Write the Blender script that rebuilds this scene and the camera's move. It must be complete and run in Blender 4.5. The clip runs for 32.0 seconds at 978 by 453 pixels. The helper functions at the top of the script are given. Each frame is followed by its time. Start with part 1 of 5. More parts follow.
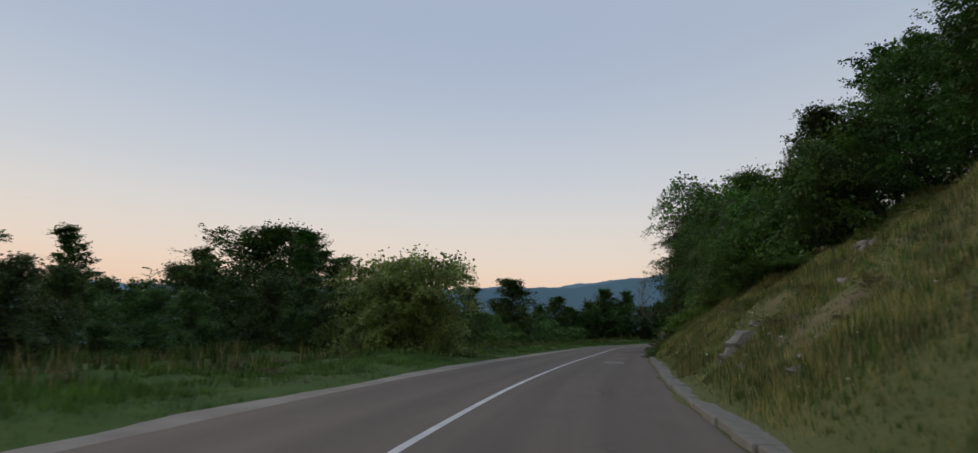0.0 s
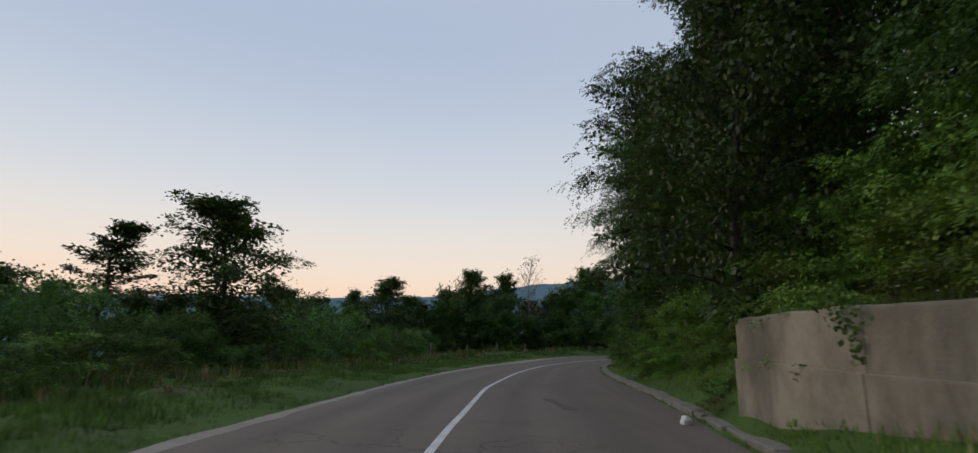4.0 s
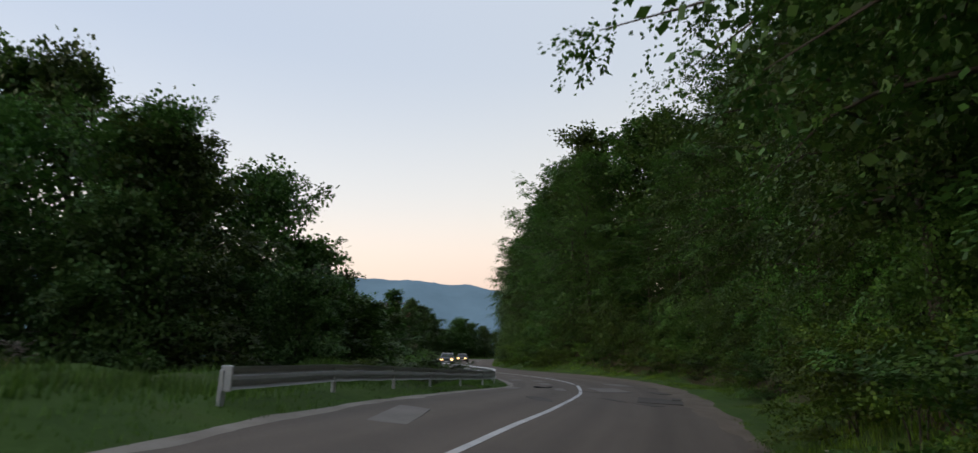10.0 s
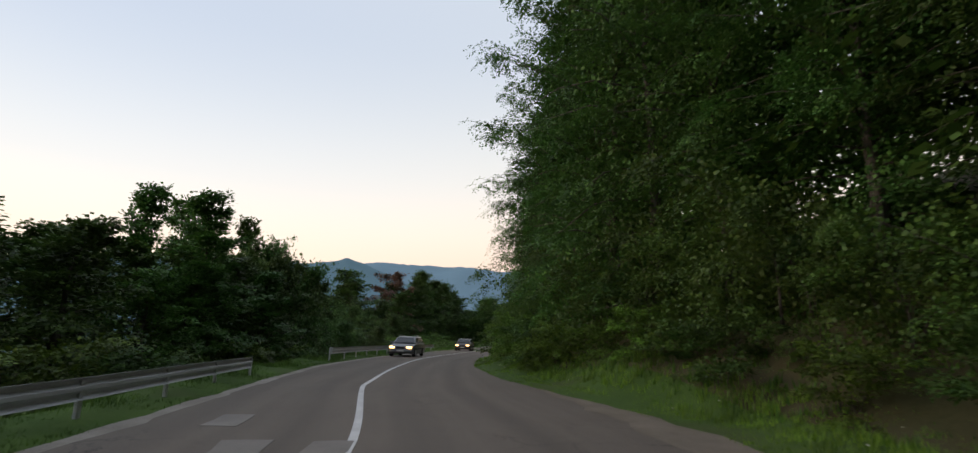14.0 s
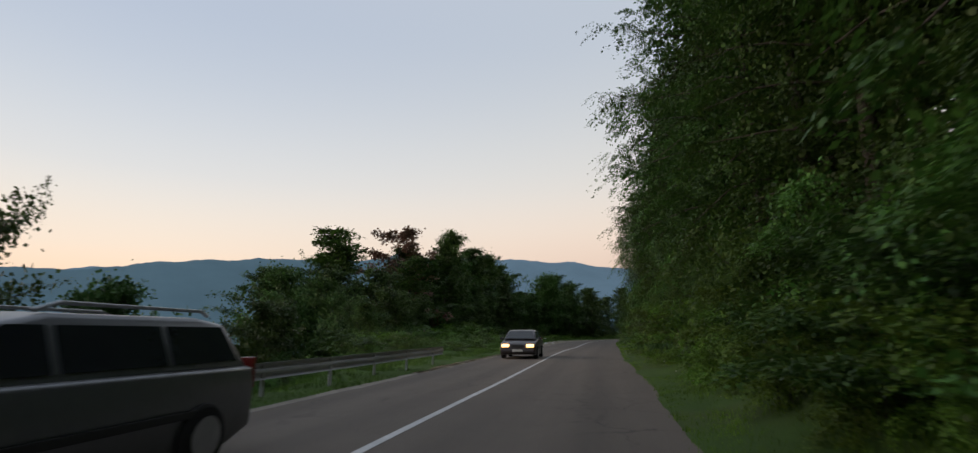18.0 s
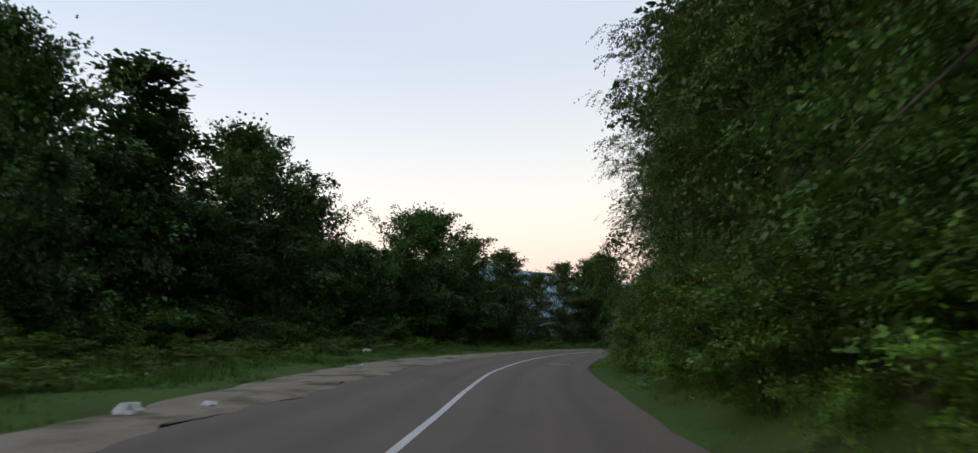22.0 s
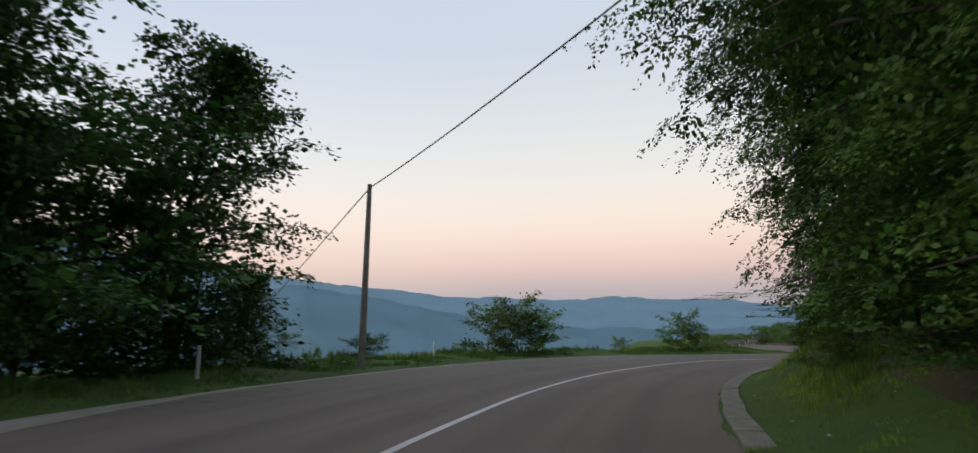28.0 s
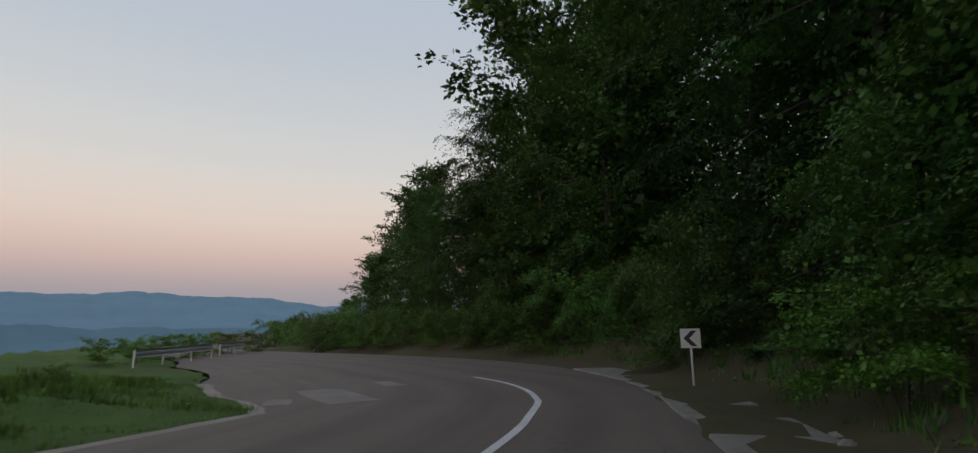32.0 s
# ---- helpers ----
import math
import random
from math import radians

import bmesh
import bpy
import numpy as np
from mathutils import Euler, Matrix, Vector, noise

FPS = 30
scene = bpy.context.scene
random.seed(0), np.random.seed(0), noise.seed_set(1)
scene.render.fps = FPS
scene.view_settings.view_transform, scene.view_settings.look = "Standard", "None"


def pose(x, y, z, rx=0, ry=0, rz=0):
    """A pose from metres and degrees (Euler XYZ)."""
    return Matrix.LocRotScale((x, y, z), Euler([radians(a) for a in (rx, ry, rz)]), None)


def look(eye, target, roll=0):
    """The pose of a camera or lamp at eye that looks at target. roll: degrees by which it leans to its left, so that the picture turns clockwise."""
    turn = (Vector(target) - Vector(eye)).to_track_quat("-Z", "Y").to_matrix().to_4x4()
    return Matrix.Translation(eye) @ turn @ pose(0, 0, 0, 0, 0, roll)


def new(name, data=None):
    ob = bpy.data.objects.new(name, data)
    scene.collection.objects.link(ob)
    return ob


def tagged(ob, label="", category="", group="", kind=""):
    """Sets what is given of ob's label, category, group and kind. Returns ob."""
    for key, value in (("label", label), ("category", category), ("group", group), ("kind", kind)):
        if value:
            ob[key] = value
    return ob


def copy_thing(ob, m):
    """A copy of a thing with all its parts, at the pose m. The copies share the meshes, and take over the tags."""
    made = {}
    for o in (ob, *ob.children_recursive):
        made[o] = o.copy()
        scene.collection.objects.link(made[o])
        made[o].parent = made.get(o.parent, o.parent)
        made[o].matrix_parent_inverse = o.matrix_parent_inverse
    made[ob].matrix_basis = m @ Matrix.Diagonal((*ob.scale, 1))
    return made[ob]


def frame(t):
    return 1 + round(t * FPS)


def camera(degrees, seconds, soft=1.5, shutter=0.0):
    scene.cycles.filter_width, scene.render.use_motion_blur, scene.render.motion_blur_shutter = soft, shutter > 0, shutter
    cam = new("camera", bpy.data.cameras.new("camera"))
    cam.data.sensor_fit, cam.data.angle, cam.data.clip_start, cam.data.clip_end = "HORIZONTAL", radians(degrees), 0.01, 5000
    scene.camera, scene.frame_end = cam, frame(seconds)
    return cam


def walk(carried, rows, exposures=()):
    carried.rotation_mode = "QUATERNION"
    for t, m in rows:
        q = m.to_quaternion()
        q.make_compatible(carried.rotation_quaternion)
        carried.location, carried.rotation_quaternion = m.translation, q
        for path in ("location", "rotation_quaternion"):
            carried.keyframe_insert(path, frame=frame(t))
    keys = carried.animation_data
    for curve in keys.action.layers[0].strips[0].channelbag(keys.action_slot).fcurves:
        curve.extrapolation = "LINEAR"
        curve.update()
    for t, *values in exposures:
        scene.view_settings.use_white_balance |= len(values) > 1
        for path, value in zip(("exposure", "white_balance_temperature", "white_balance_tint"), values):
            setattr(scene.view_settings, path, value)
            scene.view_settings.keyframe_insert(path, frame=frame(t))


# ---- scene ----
cam = camera(83.2, 32.0, soft=1.4, shutter=0.16)
PATH = [
    (0, 0.00, -0.00, 5.91, 10.99, 1.43),
    (0.5, 0.11, 6.20, 3.62, 11.30, 0.86),
    (1, 0.49, 12.19, 1.47, 11.63, 0.56),
    (1.5, 1.03, 18.01, -0.49, 11.85, 0.54),
    (2, 1.71, 23.64, -2.25, 11.94, 0.33),
    (2.5, 2.53, 29.15, -3.89, 12.04, 0.31),
    (3, 3.45, 34.62, -5.31, 12.12, 0.36),
    (3.5, 4.54, 40.07, -6.56, 12.16, 0.41),
    (4, 5.67, 45.33, -7.08, 12.25, 0.60),
    (4.5, 6.81, 50.28, -7.07, 12.46, 0.96),
    (5, 7.86, 55.15, -6.79, 12.20, 1.03),
    (5.5, 8.92, 60.00, -7.19, 12.13, 1.08),
    (6, 10.07, 64.89, -8.71, 12.16, 1.20),
    (6.5, 11.40, 69.85, -10.83, 12.29, 1.43),
    (7, 12.93, 74.88, -12.84, 12.10, 1.68),
    (7.5, 14.72, 79.90, -16.46, 12.07, 1.93),
    (8, 16.81, 84.66, -21.09, 12.01, 2.08),
    (8.5, 19.23, 88.91, -27.01, 12.28, 1.96),
    (9, 21.98, 92.44, -33.59, 12.51, 1.55),
    (9.5, 24.69, 95.25, -40.96, 12.80, 1.32),
    (10, 27.37, 97.38, -49.01, 13.12, 0.93),
    (10.5, 30.12, 99.17, -54.98, 13.09, 0.10),
    (11, 33.14, 100.79, -57.71, 13.12, -0.52),
    (11.5, 36.37, 102.42, -58.53, 12.88, -0.04),
    (12, 39.70, 104.12, -57.81, 12.54, 0.25),
    (12.5, 43.02, 106.00, -55.90, 12.25, 0.82),
    (13, 46.27, 108.05, -52.69, 11.99, 1.27),
    (13.5, 49.40, 110.27, -48.51, 11.81, 1.38),
    (14, 52.36, 112.63, -43.40, 11.71, 1.65),
    (14.5, 54.96, 115.17, -37.51, 11.55, 1.53),
    (15, 57.41, 117.92, -34.05, 11.44, 1.27),
    (15.5, 59.84, 120.92, -32.32, 11.23, 1.11),
    (16, 62.42, 124.23, -31.98, 10.92, 1.03),
    (16.5, 65.30, 127.90, -32.65, 10.49, 1.07),
    (17, 68.62, 131.95, -34.05, 10.52, 0.63),
    (17.5, 72.46, 136.33, -36.18, 10.67, 0.33),
    (18, 76.90, 140.96, -38.32, 10.90, 0.11),
    (18.5, 81.93, 145.70, -40.27, 10.95, -0.12),
    (19, 87.37, 150.44, -41.61, 11.00, -0.74),
    (19.5, 92.79, 155.30, -42.94, 11.20, -0.52),
    (20, 98.19, 160.09, -43.94, 11.39, -0.19),
    (20.5, 103.57, 164.64, -44.63, 11.46, 0.13),
    (21, 108.88, 169.07, -45.12, 11.49, 0.61),
    (21.5, 114.13, 173.47, -45.54, 11.51, 1.40),
    (22, 119.34, 177.82, -46.12, 11.18, 1.58),
    (22.5, 124.49, 181.99, -46.77, 11.09, 1.83),
    (23, 129.39, 185.97, -47.58, 11.06, 1.66),
    (23.5, 134.06, 189.51, -48.92, 11.04, 1.70),
    (24, 138.59, 192.66, -50.39, 11.38, 1.52),
    (24.5, 143.21, 195.61, -52.36, 11.85, 1.05),
    (25, 148.13, 198.46, -55.38, 11.66, 0.99),
    (25.5, 153.43, 201.14, -58.71, 11.60, 0.91),
    (26, 159.09, 203.59, -62.33, 11.52, 0.88),
    (26.5, 165.04, 205.70, -66.52, 11.41, 0.90),
    (27, 171.17, 207.33, -71.79, 11.16, 0.86),
    (27.5, 177.20, 208.34, -77.69, 11.08, 0.67),
    (28, 182.72, 208.59, -84.32, 10.94, 0.24),
    (28.5, 187.50, 208.01, -90.03, 11.05, -0.46),
    (29, 191.77, 207.09, -95.59, 11.49, -1.10),
    (29.5, 195.87, 205.89, -101.71, 11.74, -1.13),
    (30, 199.81, 204.34, -107.72, 11.71, -1.58),
    (30.5, 203.57, 202.38, -113.11, 11.55, -1.54),
    (31, 206.99, 200.11, -119.17, 11.40, -1.59),
    (31.5, 209.88, 197.63, -125.50, 11.10, -1.11),
    (32, 212.23, 195.12, -129.54, 10.59, -0.83),
]
EYE = 1.25

walk(cam, [(t, pose(x, y, EYE, 90 + pitch, 0, yaw) @ pose(0, 0, 0, 0, 0, roll)) for t, x, y, yaw, pitch, roll in PATH],
     exposures=[(t, e, k, 9) for t, e, k in ((0, 0.08, 7000), (4, 0.25, 7050), (7, 0.3, 7100), (9, 0.5, 7250), (14, 0.7, 7600), (17, 0.5, 7500), (19, 0.28, 7450), (23, 0.86, 7300), (27, 0.7, 7050), (28, 0.6, 7050), (29.2, 0.18, 7000), (30.5, 0.0, 7000), (32, 0.22, 7000))])

# ---- world: clear sky shortly after sunset, glow to the north-west ----
world = bpy.data.worlds.new("dusk_sky")
scene.world = world
world.use_nodes = True
wn, wl = world.node_tree.nodes, world.node_tree.links
GLOW = Vector((-0.766, 0.643, 0))


def ramp_node(nodes, stops, mode="LINEAR"):
    r = nodes.new("ShaderNodeValToRGB")
    r.color_ramp.interpolation = mode
    while len(r.color_ramp.elements) < len(stops):
        r.color_ramp.elements.new(0.5)
    for e, (p, c) in zip(r.color_ramp.elements, stops):
        e.position, e.color = p, (*c, 1)
    return r


def build_world():
    bg = wn["Background"]
    co = wn.new("ShaderNodeTexCoord")
    sep = wn.new("ShaderNodeSeparateXYZ")
    wl.new(co.outputs["Generated"], sep.inputs[0])
    near = ramp_node(wn, [(0.0, (0.60, 0.40, 0.31)), (0.06, (0.80, 0.57, 0.44)), (0.13, (0.74, 0.66, 0.60)), (0.25, (0.56, 0.62, 0.71)),
                          (0.45, (0.33, 0.42, 0.60)), (0.6, (0.36, 0.44, 0.60)), (1.0, (0.36, 0.45, 0.62))], "B_SPLINE")
    away = ramp_node(wn, [(0.0, (0.22, 0.25, 0.31)), (0.065, (0.29, 0.28, 0.33)), (0.115, (0.52, 0.385, 0.375)), (0.18, (0.64, 0.54, 0.50)),
                          (0.28, (0.56, 0.58, 0.60)), (0.48, (0.38, 0.45, 0.56)), (1.0, (0.36, 0.44, 0.60))], "B_SPLINE")
    dot = wn.new("ShaderNodeVectorMath")
    dot.operation = "DOT_PRODUCT"
    dot.inputs[1].default_value = GLOW
    wl.new(co.outputs["Generated"], dot.inputs[0])
    mp = wn.new("ShaderNodeMapRange")
    mp.inputs["From Min"].default_value, mp.inputs["From Max"].default_value = -0.75, 0.55
    wl.new(dot.outputs["Value"], mp.inputs["Value"])
    mix = wn.new("ShaderNodeMix")
    mix.data_type = "RGBA"
    for r in (near, away):
        wl.new(sep.outputs["Z"], r.inputs[0])
    wl.new(mp.outputs[0], mix.inputs[0])
    wl.new(away.outputs[0], mix.inputs[6])
    wl.new(near.outputs[0], mix.inputs[7])
    wl.new(mix.outputs[2], bg.inputs[0])
    bg.inputs[1].default_value = 1.0


build_world()
sun = new("evening_sun", bpy.data.lights.new("evening_sun", "SUN"))
sun.data.energy, sun.data.angle, sun.data.color = 1.25, radians(45), (1.0, 0.82, 0.68)
sun.matrix_world = look((-76, 64, 17), (0, 0, 0))


# ---- materials ----
def material(name, build):
    m = bpy.data.materials.new(name)
    m.use_nodes = True
    build(m.node_tree.nodes, m.node_tree.links, m.node_tree.nodes["Principled BSDF"])
    return m


def noise_tex(n, l, scale, detail=4.0, rough=0.6, coord="Object"):
    co = n.new("ShaderNodeTexCoord")
    t = n.new("ShaderNodeTexNoise")
    t.inputs["Scale"].default_value, t.inputs["Detail"].default_value, t.inputs["Roughness"].default_value = scale, detail, rough
    l.new(co.outputs[coord], t.inputs["Vector"])
    return t


def mix_col(n, l, a, b, fac):
    m = n.new("ShaderNodeMix")
    m.data_type = "RGBA"
    for sock, v in ((6, a), (7, b)):
        if isinstance(v, tuple):
            m.inputs[sock].default_value = (*v, 1)
        else:
            l.new(v, m.inputs[sock])
    if isinstance(fac, (int, float)):
        m.inputs[0].default_value = fac
    else:
        l.new(fac, m.inputs[0])
    return m.outputs[2]


def bump(n, l, p, height, strength, dist=0.02):
    b = n.new("ShaderNodeBump")
    b.inputs["Strength"].default_value, b.inputs["Distance"].default_value = strength, dist
    l.new(height, b.inputs["Height"])
    l.new(b.outputs[0], p.inputs["Normal"])


def surface(name, dark, light, big=0.3, fine=20.0, rough=0.9, relief=0.3, third=None, metal=0.0):
    """A rough natural or built surface: two scales of tone and a fine relief."""
    def go(n, l, p):
        a, b = noise_tex(n, l, big, 5), noise_tex(n, l, fine, 6, 0.7)
        ra = ramp_node(n, [(0.35, (0, 0, 0)), (0.65, (1, 1, 1))])
        rb = ramp_node(n, [(0.3, (0, 0, 0)), (0.7, (1, 1, 1))])
        l.new(a.outputs["Fac"], ra.inputs[0])
        l.new(b.outputs["Fac"], rb.inputs[0])
        c = mix_col(n, l, dark, light, ra.outputs[0])
        c = mix_col(n, l, c, tuple(min(1, v * 1.35 + 0.004) for v in light), rb.outputs[0])
        half = mix_col(n, l, mix_col(n, l, dark, light, ra.outputs[0]), c, 0.45)
        if third:
            t = noise_tex(n, l, big * 0.37, 3)
            rt = ramp_node(n, [(0.52, (0, 0, 0)), (0.66, (1, 1, 1))])
            l.new(t.outputs["Fac"], rt.inputs[0])
            half = mix_col(n, l, half, third, rt.outputs[0])
        l.new(half, p.inputs["Base Color"])
        p.inputs["Roughness"].default_value, p.inputs["Metallic"].default_value = rough, metal
        p.inputs["Specular IOR Level"].default_value = 0.25
        bump(n, l, p, b.outputs["Fac"], relief)
    return material(name, go)


def leaf_mat(name, dark, light, third=None, rough=0.55, vary=0.35):
    """Leaves: colour by leaf and by plant, with light passing through."""
    def go(n, l, p):
        geo, info = n.new("ShaderNodeNewGeometry"), n.new("ShaderNodeObjectInfo")
        c = mix_col(n, l, dark, light, geo.outputs["Random Per Island"])
        tone = n.new("ShaderNodeHueSaturation")
        mr = n.new("ShaderNodeMapRange")
        mr.inputs["To Min"].default_value, mr.inputs["To Max"].default_value = 1 - vary, 1 + vary
        l.new(info.outputs["Random"], mr.inputs["Value"])
        l.new(mr.outputs[0], tone.inputs["Value"])
        hr = n.new("ShaderNodeMapRange")
        hr.inputs["To Min"].default_value, hr.inputs["To Max"].default_value = 0.475, 0.515
        l.new(info.outputs["Random"], hr.inputs["Value"])
        l.new(hr.outputs[0], tone.inputs["Hue"])
        if third:
            t = noise_tex(n, l, 0.6, 2)
            rt = ramp_node(n, [(0.5, (0, 0, 0)), (0.62, (1, 1, 1))])
            l.new(t.outputs["Fac"], rt.inputs[0])
            c = mix_col(n, l, c, third, rt.outputs[0])
        clump = noise_tex(n, l, 0.9, 3)
        rc = ramp_node(n, [(0.34, (0.5, 0.5, 0.5)), (0.66, (1.3, 1.3, 1.3))])
        l.new(clump.outputs["Fac"], rc.inputs[0])
        mul = n.new("ShaderNodeMix")
        mul.data_type, mul.blend_type = "RGBA", "MULTIPLY"
        mul.inputs[0].default_value = 1.0
        l.new(c, mul.inputs[6])
        l.new(rc.outputs[0], mul.inputs[7])
        l.new(mul.outputs[2], tone.inputs["Color"])
        l.new(tone.outputs[0], p.inputs["Base Color"])
        p.inputs["Roughness"].default_value = rough
        p.inputs["Specular IOR Level"].default_value = 0.3
        tr = n.new("ShaderNodeBsdfTranslucent")
        l.new(tone.outputs[0], tr.inputs["Color"])
        mx = n.new("ShaderNodeMixShader")
        mx.inputs[0].default_value = 0.26
        l.new(p.outputs[0], mx.inputs[1])
        l.new(tr.outputs[0], mx.inputs[2])
        l.new(mx.outputs[0], n["Material Output"].inputs["Surface"])
    return material(name, go)


def plain(name, col, rough=0.5, metal=0.0, emit=None, strength=0.0):
    def go(n, l, p):
        t = noise_tex(n, l, 9.0, 4)
        l.new(mix_col(n, l, tuple(v * 0.8 for v in col), tuple(min(1, v * 1.12) for v in col), t.outputs["Fac"]), p.inputs["Base Color"])
        p.inputs["Roughness"].default_value, p.inputs["Metallic"].default_value = rough, metal
        if emit:
            p.inputs["Emission Color"].default_value, p.inputs["Emission Strength"].default_value = (*emit, 1), strength
    return material(name, go)


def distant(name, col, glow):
    """Far wooded hills; evening haze is painted in as bluish colour and emission."""
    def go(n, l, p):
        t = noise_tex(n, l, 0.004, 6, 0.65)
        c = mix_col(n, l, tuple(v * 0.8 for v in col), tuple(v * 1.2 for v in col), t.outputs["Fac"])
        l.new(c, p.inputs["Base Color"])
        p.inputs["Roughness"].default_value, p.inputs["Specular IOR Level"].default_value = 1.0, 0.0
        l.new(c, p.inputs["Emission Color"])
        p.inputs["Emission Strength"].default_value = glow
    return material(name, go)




def asphalt():
    """Worn asphalt: polished wheel tracks, streaks along the lane, stains, and webs of cracks."""
    def go(n, l, p):
        uv = n.new("ShaderNodeUVMap")
        uv.uv_map = "lane"
        sep = n.new("ShaderNodeSeparateXYZ")
        l.new(uv.outputs[0], sep.inputs[0])

        def math_node(op, a, b=None):
            m = n.new("ShaderNodeMath")
            m.operation = op
            for i, v in enumerate((a, b)):
                if v is None:
                    continue
                if isinstance(v, (int, float)):
                    m.inputs[i].default_value = v
                else:
                    l.new(v, m.inputs[i])
            return m.outputs[0]
        grain, stain = noise_tex(n, l, 55, 6, 0.75), noise_tex(n, l, 0.45, 5)
        stretch = n.new("ShaderNodeCombineXYZ")
        l.new(math_node("MULTIPLY", sep.outputs[0], 0.09), stretch.inputs[0])
        l.new(math_node("MULTIPLY", sep.outputs[1], 2.2), stretch.inputs[1])
        streak = n.new("ShaderNodeTexNoise")
        streak.inputs["Scale"].default_value, streak.inputs["Detail"].default_value = 1.0, 5
        l.new(stretch.outputs[0], streak.inputs["Vector"])
        # distance from the two wheel tracks of either lane
        off = math_node("ABSOLUTE", math_node("SUBTRACT", math_node("ABSOLUTE", math_node("SUBTRACT", math_node("ABSOLUTE", sep.outputs[1]), 1.65)), 0.78))
        track = ramp_node(n, [(0.0, (1, 1, 1)), (0.55, (0, 0, 0))], "EASE")
        l.new(off, track.inputs[0])
        base = mix_col(n, l, (0.108, 0.088, 0.072), (0.164, 0.136, 0.112), stain.outputs["Fac"])
        sr = ramp_node(n, [(0.36, (0, 0, 0)), (0.66, (1, 1, 1))])
        l.new(streak.outputs["Fac"], sr.inputs[0])
        base = mix_col(n, l, base, (0.186, 0.152, 0.124), math_node("MULTIPLY", sr.outputs[0], 0.45))
        base = mix_col(n, l, base, (0.090, 0.075, 0.063), math_node("MULTIPLY", track.outputs[0], 0.40))
        gr = ramp_node(n, [(0.3, (0.72, 0.72, 0.72)), (0.7, (1.25, 1.25, 1.25))])
        l.new(grain.outputs["Fac"], gr.inputs[0])
        speck = n.new("ShaderNodeMix")
        speck.data_type, speck.blend_type = "RGBA", "MULTIPLY"
        speck.inputs[0].default_value = 1.0
        l.new(base, speck.inputs[6])
        l.new(gr.outputs[0], speck.inputs[7])
        cell = n.new("ShaderNodeTexVoronoi")
        cell.feature = "DISTANCE_TO_EDGE"
        cell.inputs["Scale"].default_value = 0.8
        bend = noise_tex(n, l, 1.7, 4)
        co = n.new("ShaderNodeTexCoord")
        shift = n.new("ShaderNodeVectorMath")
        shift.operation = "ADD"
        l.new(co.outputs["Object"], shift.inputs[0])
        l.new(bend.outputs["Color"], shift.inputs[1])
        l.new(shift.outputs[0], cell.inputs["Vector"])
        line = ramp_node(n, [(0.0, (1, 1, 1)), (0.022, (0, 0, 0))])
        l.new(cell.outputs["Distance"], line.inputs[0])
        where = noise_tex(n, l, 0.11, 3)
        wr = ramp_node(n, [(0.52, (0, 0, 0)), (0.62, (1, 1, 1))])
        l.new(where.outputs["Fac"], wr.inputs[0])
        crack = math_node("MULTIPLY", line.outputs[0], wr.outputs[0])
        l.new(mix_col(n, l, speck.outputs[2], (0.03, 0.027, 0.025), math_node("MULTIPLY", crack, 0.75)), p.inputs["Base Color"])
        p.inputs["Roughness"].default_value = 0.85
        p.inputs["Specular IOR Level"].default_value = 0.3
        bump(n, l, p, math_node("SUBTRACT", grain.outputs["Fac"], crack), 0.35, 0.015)
    return material("worn_asphalt", go)


ASPHALT = asphalt()
PATCHED = surface("asphalt_repair", (0.16, 0.145, 0.13), (0.22, 0.20, 0.18), 1.2, 60, 0.9, 0.3)
DARKPATCH = surface("dark_asphalt_repair", (0.075, 0.066, 0.058), (0.105, 0.092, 0.082), 1.2, 60, 0.85, 0.3)
PAINT = surface("road_paint", (0.42, 0.41, 0.40), (0.60, 0.59, 0.58), 1.5, 45, 0.7, 0.2)
GRAVEL = surface("gravel_shoulder", (0.19, 0.165, 0.14), (0.30, 0.27, 0.235), 0.9, 35, 0.95, 0.8)
EARTH = surface("earth_shoulder", (0.165, 0.128, 0.094), (0.28, 0.235, 0.185), 1.6, 26, 0.97, 0.9, (0.075, 0.085, 0.035))
DIRT = surface("dirt_shoulder", (0.13, 0.105, 0.082), (0.20, 0.165, 0.13), 1.1, 30, 0.95, 0.7)
VERGEGRASS = leaf_mat("verge_grass_blade", (0.080, 0.155, 0.016), (0.18, 0.285, 0.038))
CONCRETE = surface("weathered_concrete", (0.15, 0.135, 0.10), (0.30, 0.27, 0.21), 1.3, 25, 0.95, 0.5, (0.075, 0.08, 0.045))


